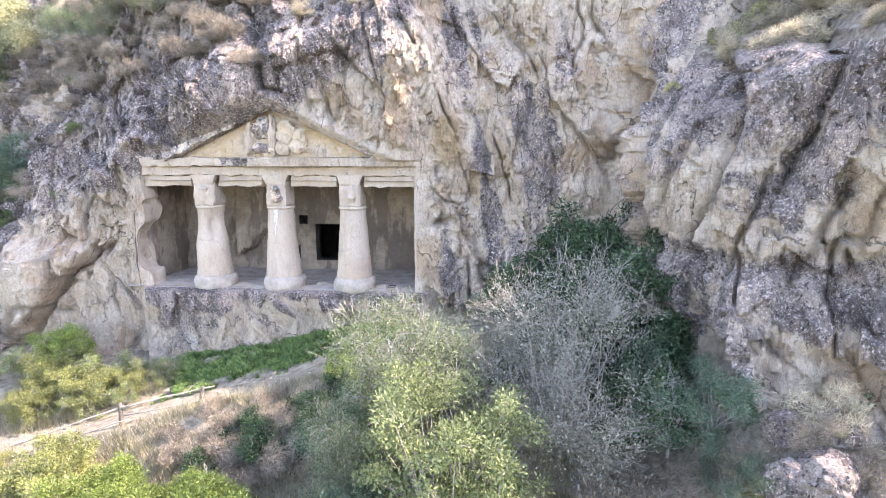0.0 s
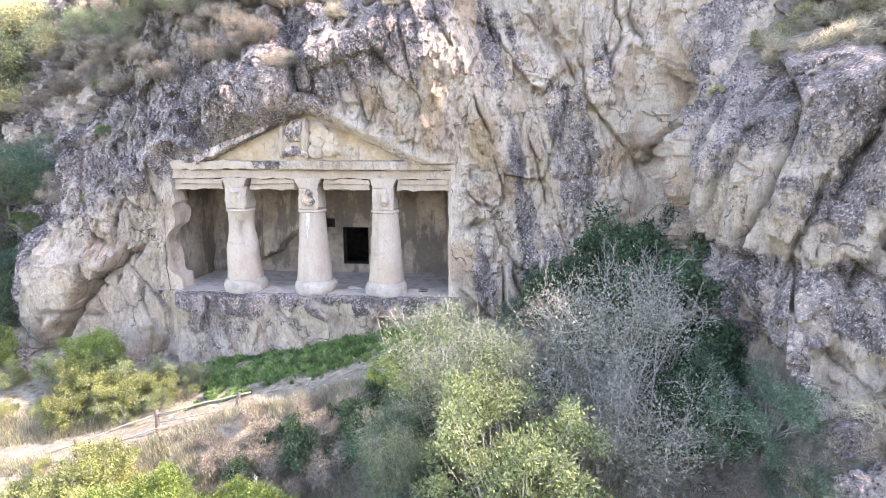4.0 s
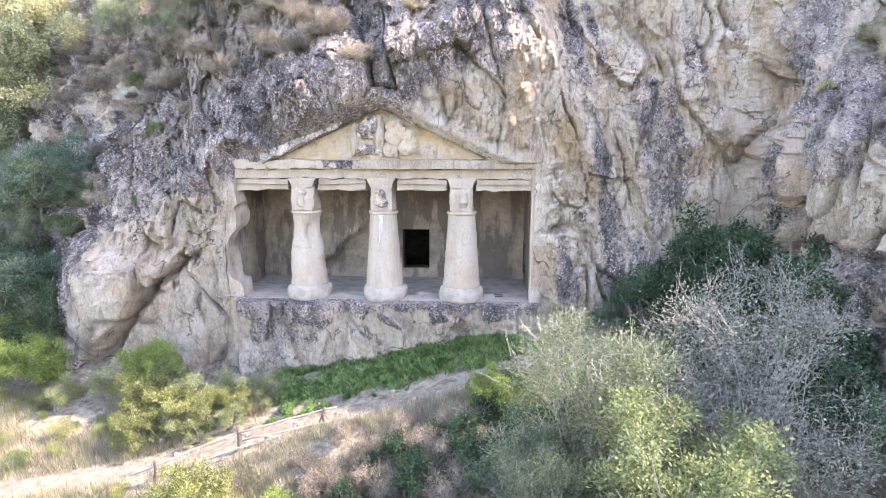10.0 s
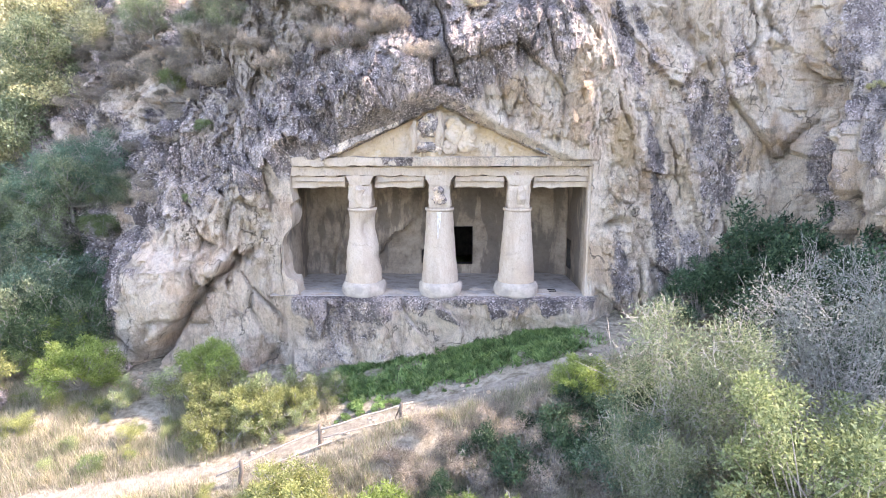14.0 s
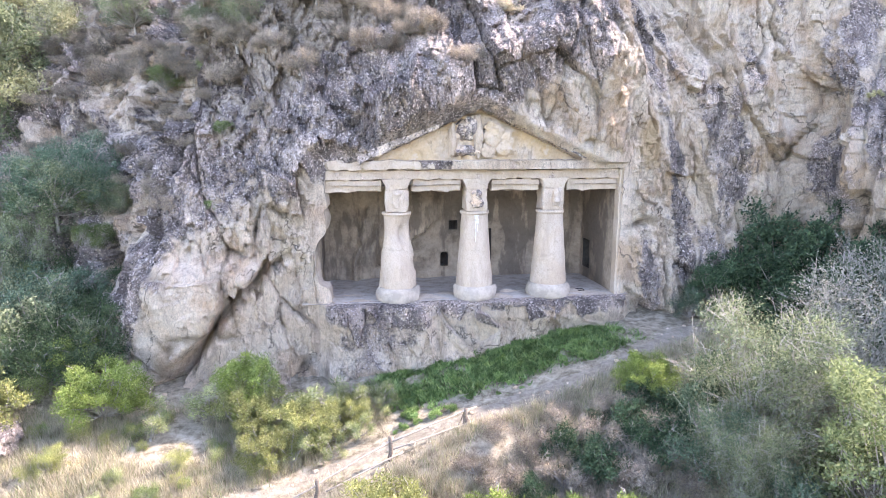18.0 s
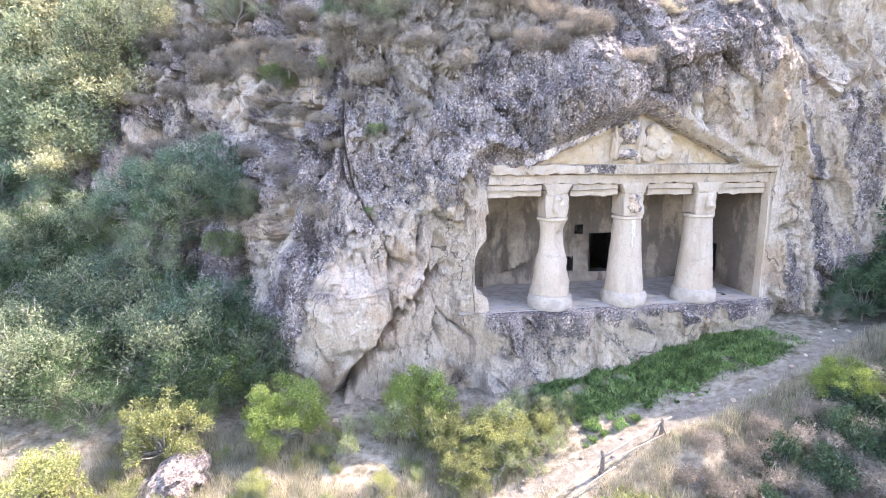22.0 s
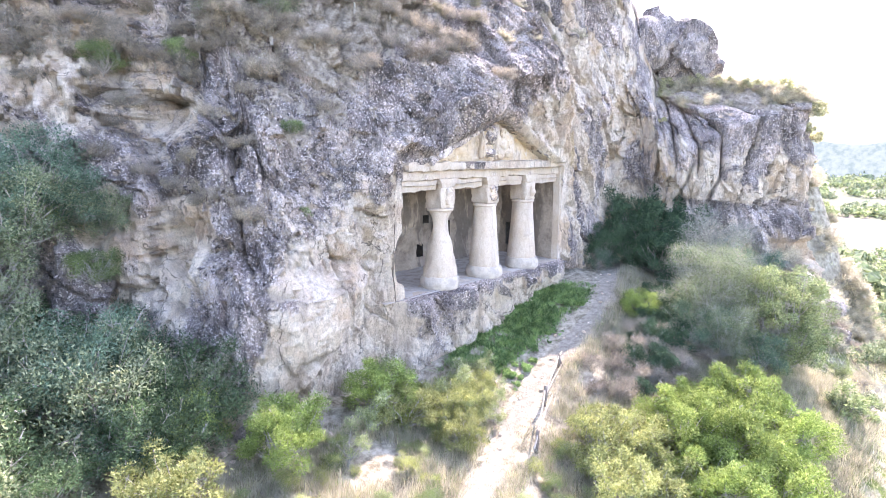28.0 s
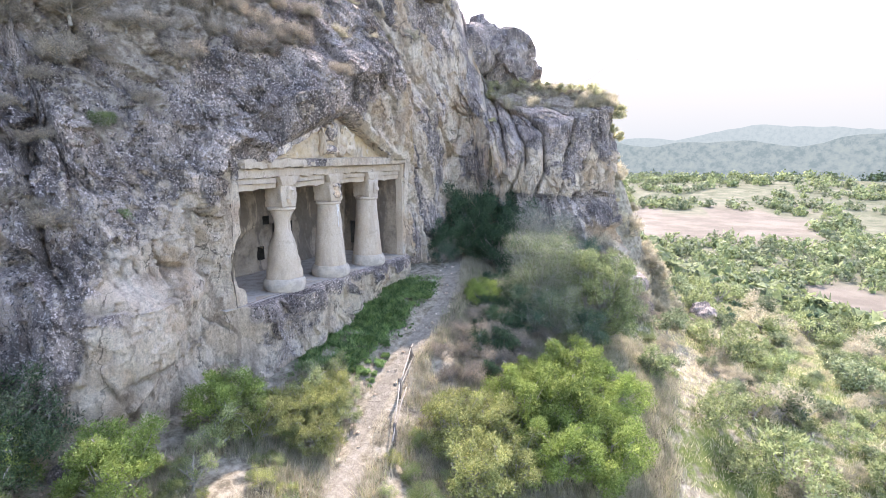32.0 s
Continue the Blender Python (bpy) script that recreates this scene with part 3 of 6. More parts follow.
def cliff(u, z):
    """Points of the cliff at (u along the foot, z up), with its rock attributes."""
    p, n = foot_at(u)
    k, s0, s1 = spline(lean, u).T
    back = s0 * np.minimum(z, k) + s1 * np.maximum(z - k, 0)
    crest = np.interp(p[:, 0], [-60, -26, -18, -12, -4, 0, 3, 4.5, 5.05, 5.25, 5.4, 5.6, 6.5, 8, 9.5, 12, 14], [20, 15, 11.5, 10.6, 12.4, 13.6, 14.4, 14.2, 13.4, 12.4, 11.6, 10.6, 9.7, 8.6, 8.1, 7.2, 4])
    back += 1.1 * np.maximum(z - crest, 0)
    z = np.where(z > crest, crest + 0.15 * (z - crest), z)
    nb = 0.55 * n + np.array([0, -0.45])
    nb /= np.linalg.norm(nb, axis=1)[:, None]
    x, y = p[:, 0] - nb[:, 0] * back, p[:, 1] - nb[:, 1] * back
    xf = p[:, 0]
    # the tomb's frame
    lx = (x - FACE_O.x) * math.cos(FACE_A) + (y - FACE_O.y) * math.sin(FACE_A)
    rake = 5.98 - 0.475 * np.abs(lx - 0.05)
    gable = (z > 4.40) & (z < rake) & (lx > -3.5) & (lx < 3.7)
    gap = np.maximum(np.maximum(-4.9 - lx, lx - 4.9), np.maximum(z - np.maximum(4.5, rake + 0.15), -2.6 - z))
    calm = step(0.0, 0.55, gap)
    q = np.stack([x, y, z], 1)
    xd, yd = p[:, 0] + 0.25 * (x - p[:, 0]), p[:, 1] + 0.25 * (y - p[:, 1])
    qd = np.stack([xd, yd, z], 1)
    warp = np.stack([fbm(q * 0.5, 3, 31), fbm(q * 0.5, 3, 41), fbm(q * 0.5, 3, 51)], 1)
    qs = (qd + 0.22 * warp + np.stack([0.30 * z, 0 * z, 0 * z], 1)) * np.stack([1 + 0 * z, 1 + 0 * z, np.interp(p[:, 0], [-17, -14, 2, 5.5], [0.32, 0.45, 0.45, 0.20])], 1)
    f1, e1 = facets(qs * 0.60, 3, 1.0)
    f2, e2 = facets((qs + 0.1 * warp) * np.array([1.5, 1.5, 1.9]), 13, 1.1)
    f3, e3 = facets((qd + 0.1 * warp) * np.array([4.4, 4.4, 2.4]), 23, 1.2)
    f4, e4 = facets((q + 0.05 * warp) * np.array([10.5, 10.5, 7.5]), 33, 1.2)
    big = fbm(q * 0.33, 3, 5)
    ub = u - U_EDGE
    on_b = step(-0.5, 0.3, ub) * step(12.5, 11.0, xf)
    sound = 1 - 0.62 * on_b * step(2.2, 3.6, z) - 0.45 * step(-16, -15, xf) * step(-8.5, -9.8, xf) * step(4.5, 3.0, z) - 0.40 * step(-9.5, -8.0, xf) * step(1.0, -0.5, xf) * step(9.5, 8.5, z) * step(4.2, 5.0, z) - 0.35 * step(-0.5, 0.8, xf) * step(5.2, 4.8, xf)
    rough = np.interp(xf, [-30, -17, -15, -11, 0, 5, 8], [1.2, 1.1, .8, .8, .8, 1.0, 1.0])
    d = calm * rough * (0.50 * big + 0.62 * (0.3 + 0.7 * sound) * f1 + sound * np.interp(xf, [-1.2, 0, 4.5, 5.8], [0.30, 0.20, 0.20, 0.28]) * f2) + (0.25 + 0.75 * calm) * (np.interp(xf, [-16, -14, -9, -7, -1.2, 0.2, 5.0, 5.4], [0.11, 0.13, 0.13, 0.11, 0.10, 0.08, 0.08, 0.09]) * f3 + 0.034 * f4)
    boss = 1 - np.abs(vnoise(qd * np.array([0.95, 0.95, 0.62]) + 0.45 * warp, 411))
    d += calm * step(6.0, 4.0, xf) * 0.22 * sound * (0.55 - boss ** 4)
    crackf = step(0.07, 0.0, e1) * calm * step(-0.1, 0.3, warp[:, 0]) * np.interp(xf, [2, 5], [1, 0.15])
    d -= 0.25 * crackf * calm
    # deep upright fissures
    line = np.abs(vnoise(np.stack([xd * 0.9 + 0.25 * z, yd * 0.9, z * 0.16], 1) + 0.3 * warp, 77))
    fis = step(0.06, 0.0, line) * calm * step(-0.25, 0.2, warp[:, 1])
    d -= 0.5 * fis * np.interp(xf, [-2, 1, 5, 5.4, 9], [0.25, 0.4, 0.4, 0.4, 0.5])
    # narrow crevices between leaning slabs, at two sizes
    qa = np.stack([(xd - 0.33 * z) * 0.85, yd * 0.85, z * 0.26], 1) + 0.35 * warp
    v1 = (1 - np.abs(vnoise(qa * 1.0, 301))) ** 9
    v2 = (1 - np.abs(vnoise(qa * 2.9, 303))) ** 6
    d -= calm * rough * sound * (0.48 * v1 * np.interp(xf, [-16, -14.5, -9.5, -8, -2, 0, 3, 5.5], [0.8, 0.35, 0.35, 0.8, 0.6, 0.22, 0.22, 0.3]) + 0.14 * v2 * np.interp(xf, [-15, -14, -9.5, -8, 2, 5], [1, 0.6, 0.6, 1, 1, 0.2]))
    # the buttress beyond the gully: a crease behind it, round pillars above, a shelf, a dark roll and a hollow under it
    d -= 0.9 * bump_at(ub, -1.75, 0.8) * step(8.0, 5.5, z)
    lane = (ub - 0.14 * (z - 4) + 0.30 * warp[:, 0] + 0.2 * big) / 1.5 + 0.30 * vnoise(np.stack([0.35 * ub, 0.2 * z, 0 * z], 1), 401)
    way = lane - np.floor(lane)
    pillar = np.sqrt(np.clip(1 - (2 * way - 1) ** 2, 0, 1))
    tall = 0.55 + 0.45 * hash01(np.floor(lane).astype(np.int64), 0 * np.floor(lane).astype(np.int64), 0 * np.floor(lane).astype(np.int64), 5)
    high = step(3.3, 4.4, z + 0.5 * big + 0.25 * f1)
    d += on_b * (1.0 * (pillar - 0.82) * tall * high * step(9.4, 8.0, z) + 0.12 * high * step(8.2, 6.6, z))
    split = step(0.16, 0.02, np.abs((ub - 0.42 * z + 0.5 * warp[:, 1]) / 1.5 % 1 - 0.5) * 1.5) * step(4.6, 3.8, z) * step(1.6, 2.2, z)
    d -= on_b * 0.22 * split
    shelf = z + 0.35 * big + 0.12 * f2
    d += on_b * (-0.35 * step(0.9, 0.5, shelf) * step(-0.9, -0.1, shelf) + 0.25 * step(-0.3, -1.2, shelf) - 0.22 * bump_at(shelf, 2.25, 0.25))
    # the ledge in front of the porch
    on = step(-5.0, -4.6, lx) * step(5.3, 4.7, lx)
    ledge = on * (z < -0.01)
    d += ledge * (0.58 + 0.20 * f2 + 0.26 * f1 + 0.2 * big - 0.10 * step(-0.5, -0.9, z) - 0.25 * bump_at(lx, -1.25, 0.22) + 0.1 * step(-1.4, -2.4, z)) - ledge * 0.12 * step(-0.35, 0.0, z) * (0.5 + f2)
    # the diagonal cleft through the rock left of the tomb, and the overhang over it
    cl = (xf + 12.35) * 0.73 - (z - 0.9) * 0.68
    incl = step(-17, -15.6, xf) * step(-10.6, -11.4, xf) * step(-2.6, -2.0, z) * step(1.8, 1.0, z)
    d = d * (1 - 0.5 * incl)
    cl = cl + 0.16 * f2 + 0.07 * f3
    d -= 1.0 * incl * bump_at(cl, 0.12, 0.17)
    d += 0.55 * incl * step(0.05, -0.12, cl) * step(-3.6, -2.0, cl) - 0.25 * incl * step(0.3, 0.9, cl)
    # two shallow hollows in the rock beyond the cleft
    pit = np.minimum(np.sqrt(((x + 15.95) / 0.75) ** 2 + ((y - 21.6) / 0.75) ** 2 + ((z - 2.0) / 1.15) ** 2), np.sqrt(((x + 17.3) / 0.6) ** 2 + ((y - 22.6) / 0.6) ** 2 + ((z - 3.0) / 0.8) ** 2))
    pit = pit + 0.25 * f2 + 0.1 * f3
    d -= 0.85 * step(1.15, 0.35, pit)
    # the rock stands out over the gable
    d = np.where(gable, -0.5, d)
    over = step(0.0, 0.35, z - rake) * step(9.0, 7.5, z) * step(-4.6, -3.8, lx) * step(5.0, 4.2, lx) * (z > 4.3)
    d += over * 0.28
    dz = 0.06 * calm * f2 * (gap > 0.6) * (z < crest)
    out = np.stack([x + n[:, 0] * d, y + n[:, 1] * d, z + dz], 1)
    hole = (lx > open_left(z)) & (lx < OPEN_R) & (z > 0.0) & (z < OPEN_TOP)
    # where grey crust, ochre and soil lie
    up = np.interp(xf, [-30, -17, -15.7, -15.1, -12.5, -10.6, -9.2, -5.5, -2, -0.5, 1.5, 5.25, 5.6, 9], [0, -1, -1.5, 0.9, 1.9, 4.3, 4.5, 6.1, 6.3, 9.0, 10, 9.5, 5.6, 5.2])
    cr = 0.07 + 0.66 * (1 - 0.22 * step(4.8, 5.6, xf)) * step(-0.7, 0.9, z - up + 1.1 * big + 0.7 * f1) + 0.30 * big + 0.12 * f1
    cr += 0.5 * bump_at(xf, 0.7, 0.9) * step(4.0, 2.5, z) - 0.4 * bump_at(xf, 0.2, 0.8) * bump_at(z, 5.2, 1.2) + 0.35 * bump_at(xf, 3.3, 0.8) * bump_at(z, 4.3, 1.2)
    cr += 0.22 * on * (z < 0.0)
    cr += 0.6 * on * step(-0.75, -0.3, z + 0.4 * f2 + 0.5 * big) * (z < 0.02) + 0.3 * on * step(-2.3, -0.6, z) * bump_at(lx, -3.6, 0.9)
    cr += 0.55 * bump_at(xf, -12.2, 0.7) * bump_at(z, -0.6, 0.55) * (z > -1.8)
    cr += 0.3 * step(-11.2, -9.6, xf) * step(-2.0, -3.4, xf) * step(4.4, 5.0, z) * step(9.5, 8.0, z)
    cr -= step(-15.2, -16.5, xf) * (0.08 + 0.9 * np.maximum(fbm(q * 0.7, 3, 131) - 0.05, 0)) * 0.9
    ribs = fbm(np.stack([xd * 1.5 + 0.3 * z, yd * 1.5, z * 0.22], 1) + 0.4 * warp, 3, 121)
    cr += (step(4.9, 5.5, xf) * step(2.2, 3.2, z) * (1.15 * ribs + 0.30) + step(-1.0, 0.2, xf) * step(5.5, 4.9, xf) * (1.25 * ribs + 0.26)) * calm
    patch = fbm(q * 0.6 + 0.4 * warp, 3, 421)
    coat = 0.72 * step(3.0, 4.8, z + 1.6 * patch + 0.45 * f1) + 0.7 * step(2.6, 2.0, shelf + 0.8 * patch) * step(0.5, 1.2, shelf + 0.9 * patch) + 0.22 + 0.22 * f2 + 0.30 * patch - 0.5 * step(0.7, 0.95, pillar) * step(-0.05, 0.35, patch)
    cr = cr * (1 - on_b) + coat * on_b
    cr -= 0.9 * step(1.7, 1.0, pit)
    cr = np.where(gable, 0.0, cr)
    oc = 0.9 * bump_at(xf, 0.15, 0.7) * bump_at(z, 5.0, 1.3) + 0.5 * bump_at(xf, 2.0, 0.6) * bump_at(z, 4.2, 1.2) + 0.35 * gable + 0.45 * bump_at(xf, -14.0, 1.2) * bump_at(z, -0.2, 1.2) + 0.25 * bump_at(xf, -11.2, 0.8) * bump_at(z, -1.0, 0.9)
    flat = step(0.3, 0.6, s1) * step(1.0, 3.0, z - k)
    so = flat * np.interp(xf, [-30, -20, -15.5, -13.5, -8.5, -7, -5.5, -1, 4, 6, 9], [0.4, 0.12, 0.12, 0.55, 0.6, 0.4, 0.25, 0.2, 0.15, 0.6, 0.7]) + 0.35 * (big + 0.5 * f1) * flat
    so = np.maximum(so, on_b * (0.95 * step(6.7, 7.6, z + 0.6 * big + 0.2 * f2)))
    # the last mask paints shade into cracks, splits and gaps between pillars
    return out, dict(crust=cr, ochre=oc, soil=so, crack_shade=np.clip(0.8 * crackf + 0.5 * fis + on_b * (0.9 * split + 0.8 * high * step(0.55, 0.2, pillar) * step(9.0, 7.8, z)), 0, 1) * (1 - gable)), hole


def u_of(x):
    return np.interp(x, foot[:, 0], knot)


us = np.concatenate([np.arange(u_of(-58), u_of(-24), 0.35), np.arange(u_of(-24), u_of(-16.8), 0.09), np.arange(u_of(-16.8), u_of(10.5), 0.05), np.arange(u_of(10.5), u_of(40), 0.3)])
zs = np.concatenate([np.arange(-9, -3.6, 0.25), np.arange(-3.6, 9.4, 0.05), np.arange(9.4, 13, 0.10), np.arange(13, 30, 0.4)])
uu, zz = np.meshgrid(us, zs)
pts, attrs, hole = cliff(uu.ravel(), zz.ravel())
R, C = len(zs), len(us)
hole = hole.reshape(R, C)
keep = ~(hole[:-1, :-1] | hole[:-1, 1:] | hole[1:, 1:] | hole[1:, :-1])
rim_edges = []
for i, j in np.argwhere(~keep):
    for di, dj, a, b in ((-1, 0, (i, j), (i, j + 1)), (1, 0, (i + 1, j + 1), (i + 1, j)), (0, -1, (i + 1, j), (i, j)), (0, 1, (i, j + 1), (i + 1, j + 1))):
        if keep[i + di, j + dj]:
            rim_edges.append((a[0] * C + a[1], b[0] * C + b[1]))
beside = {}
for a, b in rim_edges:
    beside.setdefault(a, []).append(b)
    beside.setdefault(b, []).append(a)
for _ in range(5):      # smooth the broken edge of the opening
    moved = {v: (pts[v] * 2 + sum(pts[w] for w in ws)) / (2 + len(ws)) for v, ws in beside.items()}
    for v, p in moved.items():
        pts[v] = p
for v in beside:        # the right edge is cut straight
    ox, oy = pts[v][0] - FACE_O.x, pts[v][1] - FACE_O.y
    lx, ly = ox * math.cos(FACE_A) + oy * math.sin(FACE_A), -ox * math.sin(FACE_A) + oy * math.cos(FACE_A)
    if lx > OPEN_R - 0.3:
        lx, ly = OPEN_R + 0.06, max(ly, 0.0)
        pts[v][:2] = FACE_O.x + lx * math.cos(FACE_A) - ly * math.sin(FACE_A), FACE_O.y + lx * math.sin(FACE_A) + ly * math.cos(FACE_A)
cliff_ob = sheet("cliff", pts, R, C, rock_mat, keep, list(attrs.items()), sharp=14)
# the cut faces of the opening, running into the rock
rim_v, rim_f, seen_at = [], [], {}
into = np.array([-math.sin(FACE_A), math.cos(FACE_A), 0])
for v in beside:
    seen_at[v] = len(rim_v)
    for k in range(6):
        wob = (0.05 if pts[v][0] < -2 else 0.0) * k * np.array([noise.noise(Vector(pts[v] * 1.5 + k * 0.2)), 0, noise.noise(Vector(pts[v] * 1.5 + 9 + k * 0.2))])
        rim_v.append((pts[v] + into * 0.17 * k + wob).tolist())
for a, b in rim_edges:
    for k in range(5):
        rim_f.append([seen_at[a] + k, seen_at[b] + k, seen_at[b] + k + 1, seen_at[a] + k + 1])
tagged(cliff_ob, "craggy limestone cliff with grey lichen crust and tan broken faces", "cliff", kind="structure")

rim_ob = new("opening_edge", mesh_of("opening_edge", rim_v, rim_f, stone_mat))
tagged(rim_ob, "broken rock edge around the porch opening", "rock", kind="structure")

# ---- the ground ----
PATH_X = np.array([-40, -24, -16, -12.5, -11, -8.9, -7, -4.4, -2, 1.5, 4.5], float)
PATH_Z = np.array([-4.2, -3.4, -3.2, -3.35, -3.3, -2.85, -2.45, -1.85, -1.1, -0.7, -0.75], float)
PATH_Y = np.array([11, 11.5, 12.6, 13.9, 14.4, 14.85, 15.0, 15.0, 15.1, 16.3, 16.8], float)


def smooth_path(x, table):
    return sum(np.interp(x + o, PATH_X, table) for o in (-1.2, -0.6, 0, 0.6, 1.2)) / 5


def ground(x, y):
    base = smooth_path(x, PATH_Z) - 0.13 * np.maximum(x - 6, 0) - 0.12 * np.maximum(x - 45, 0)
    yp = smooth_path(x, PATH_Y)
    z = base + np.where(y > yp + 0.6, np.minimum((y - yp - 0.6) * np.interp(x, [-24, -16, -10, -2], [0.3, 0.2, 0.22, 0.1]), 4), 0)
    down = np.maximum(yp - 0.7 - y, 0)
    z = z - np.where(down < 12, 0.42 * down, 5.04 + (down - 12) * 0.22)
    z = z + 8.8 * np.exp(-((x - 13.5) / 2.6) ** 2 - ((y - 10.6) / 3.2) ** 2)
    z = z + 3.1 * np.exp(-((x - 7.3) / 2.4) ** 2 - ((y - 9.9) / 2.2) ** 2)
    far = np.hypot(x + 5, y - 14)
    q = np.stack([x, y, 0 * x], 1)
    z += 0.10 * fbm(q * 0.8, 4, 61) * step(0.3, 1.2, np.abs(y - yp)) + 0.5 * fbm(q * 0.12, 3, 63) * step(8, 25, far)
    floor = -46 + 14 * step(350, 900, far) * (fbm(q * 0.004, 3, 65) + 0.7) + 45 * step(800, 2600, far) * (fbm(q * 0.0014, 4, 67) * 0.6 + 0.6)
    z = np.where(z < floor + 4, floor + 4 * np.exp((np.minimum(z, floor + 4) - floor - 4) / 4), z)
    return z


def field_at(x, y):
    """Bare fields on the valley floor: a ploughed one under the crag's end, and a bright one nearer."""
    a = np.degrees(np.arctan2(y - 7, x + 23))
    d = np.hypot(x + 23, y - 7)
    w = 6 * np.sin(a * 0.7)
    return ((d > 360 + w) & (d < 520 + w) & (a > -13) & (a < 3)) | ((d > 185 + w) & (d < 250 + w) & (a < -12.5) & (a > -30)) | ((np.abs(d - 430 - (-6 - a) * 32) < 5) & (a < -5) & (a > -15))


def spread(lo, hi, fine, limit, grow=1.13):
    mid = np.arange(lo, hi, fine)
    a, b, s = [hi], [lo], fine
    while a[-1] < limit:
        s = min(s * grow, 160)
        a.append(a[-1] + s)
        b.append(b[-1] - s)
    return np.concatenate([np.array(b[::-1]), mid[1:], np.array(a)])


gx, gy = spread(-25, 9, 0.11, 4000), spread(3, 19, 0.11, 4000)
XX, YY = np.meshgrid(gx, gy)
xx, yy = XX.ravel(), YY.ravel()
gz = ground(xx, yy)
yp = smooth_path(xx, PATH_Y)
far = np.hypot(xx + 5, yy - 14)
on_path = 0.85 * step(0.66, 0.08, np.abs(yy - yp) + 0.25 * fbm(np.stack([xx, yy, 0 * xx], 1) * 0.9, 3, 73)) * step(5, 3, xx) + 0.8 * step(-11.8, -14, xx) * step(2.5, 0.5, np.abs(yy - yp + 0.8))
q2 = np.stack([xx, yy, 0 * xx], 1)
grassy = 0.6 * step(0.5, 1.0, yy - yp) * step(-2.3, -1.7, yy - 18.25 + 0.0955 * (xx + 5.55)) * step(-9.2, -8.2, xx) * step(-1.0, -3.0, xx) * 0.75 + (0.5 * step(6, 20, far) + 0.42 * step(-9, -4, xx) * step(11, 8.5, yy)) * (0.85 + 0.8 * fbm(q2 * 0.22, 3, 71))
grassy -= 0.8 * np.exp(-((xx - 13) / 4) ** 2 - ((yy - 9) / 4) ** 2)
fieldm = field_at(xx, yy).astype(float)
ground_ob = sheet("ground", np.stack([xx, yy, gz], 1), len(gy), len(gx), ground_mat, None, [("path", on_path), ("green", grassy), ("field", fieldm), ("afar", step(26, 60, far))])
tagged(ground_ob, "dry grassy hillside with a trodden dirt path, falling to the valley", "ground", kind="structure")

# ---- the rock-cut tomb ----
tomb = new("rock_cut_tomb")
tomb.matrix_world = FACE
tagged(tomb, "rock-cut tomb front with three stout columns under a carved gable", "tomb")


def rough_wall(name, o, ax, ay, w, h, cut, amp, mat, parent, holes=(), k=0, label="", fold=None):
    """A stone face w by h from o along ax and ay (tomb frame), with openings (x0, x1, y0, y1)."""
    nx, ny = int(w / cut) + 1, int(h / cut) + 1
    xs = np.unique(np.concatenate([np.linspace(0, w, nx), [v for hh in holes for v in hh[:2]]]))
    ys = np.unique(np.concatenate([np.linspace(0, h, ny), [v for hh in holes for v in hh[2:]]]))
    A, B = np.meshgrid(xs, ys)
    a, b = A.ravel(), B.ravel()
    ax, ay, o = np.array(ax, float), np.array(ay, float), np.array(o, float)
    nrm = np.cross(ax, ay)
    p = o + a[:, None] * ax + b[:, None] * ay
    f, e = facets(p * 1.1, 100 + k)
    d = amp * (0.7 * fbm(p * 0.9, 4, 90 + k) + 0.35 * f)
    if fold:
        d = d + fold(a, b)
    p = p + d[:, None] * nrm
    ca, cb = (A[:-1, :-1] + A[1:, 1:]) / 2, (B[:-1, :-1] + B[1:, 1:]) / 2
    stay = np.ones(ca.shape, bool)
    for x0, x1, y0, y1 in holes:
        stay &= ~((ca > x0) & (ca < x1) & (cb > y0) & (cb < y1))
    ob = sheet(name, p, len(ys), len(xs), mat, stay, sharp=50)
    return under(ob, parent, label)


BACK = 3.45


def cave(a, b):
    """The back wall of the porch: rounded into its corners, with a slanting fold between the first two columns."""
    q3 = np.stack([a, 0 * a, b], 1)
    n1 = fbm(q3 * 1.3, 3, 431)
    line = (b - 0.55) - 0.9 * (a - 2.55) + 0.35 * n1
    span = step(2.1, 2.5, a) * step(4.7, 4.2, a)
    calm_door = 1 - step(5.2, 5.5, a) * step(7.0, 6.7, a)
    d = 0.55 * np.exp(-a / 0.45) + 0.25 * np.exp(-(10.1 - np.minimum(a, 10.1)) / 0.35) + 0.12 * np.exp(-b / 0.2)
    d = d + 0.42 * span * step(0.0, 0.10, line) * step(2.2, 0.7, line) + 0.16 * n1 * calm_door
    return d + 0.28 * step(0.2, 0.05, np.abs(a - 1.5 - 0.2 * b + 0.3 * n1)) * step(3.2, 2.6, b)


DOOR = (0.20, 1.18, 0.36, 1.80)        # in the tomb frame, x0 x1 z0 z1
NICHES = [(-0.45, -0.13, 1.80, 2.14), (-0.76, -0.48, 0.42, 0.95)]
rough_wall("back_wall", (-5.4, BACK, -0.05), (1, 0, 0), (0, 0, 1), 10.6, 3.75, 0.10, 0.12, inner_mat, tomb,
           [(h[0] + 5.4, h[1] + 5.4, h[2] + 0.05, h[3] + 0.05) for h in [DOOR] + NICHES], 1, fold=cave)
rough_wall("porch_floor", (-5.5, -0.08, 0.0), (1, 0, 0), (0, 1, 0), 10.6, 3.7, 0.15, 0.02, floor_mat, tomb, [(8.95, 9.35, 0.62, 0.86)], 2)
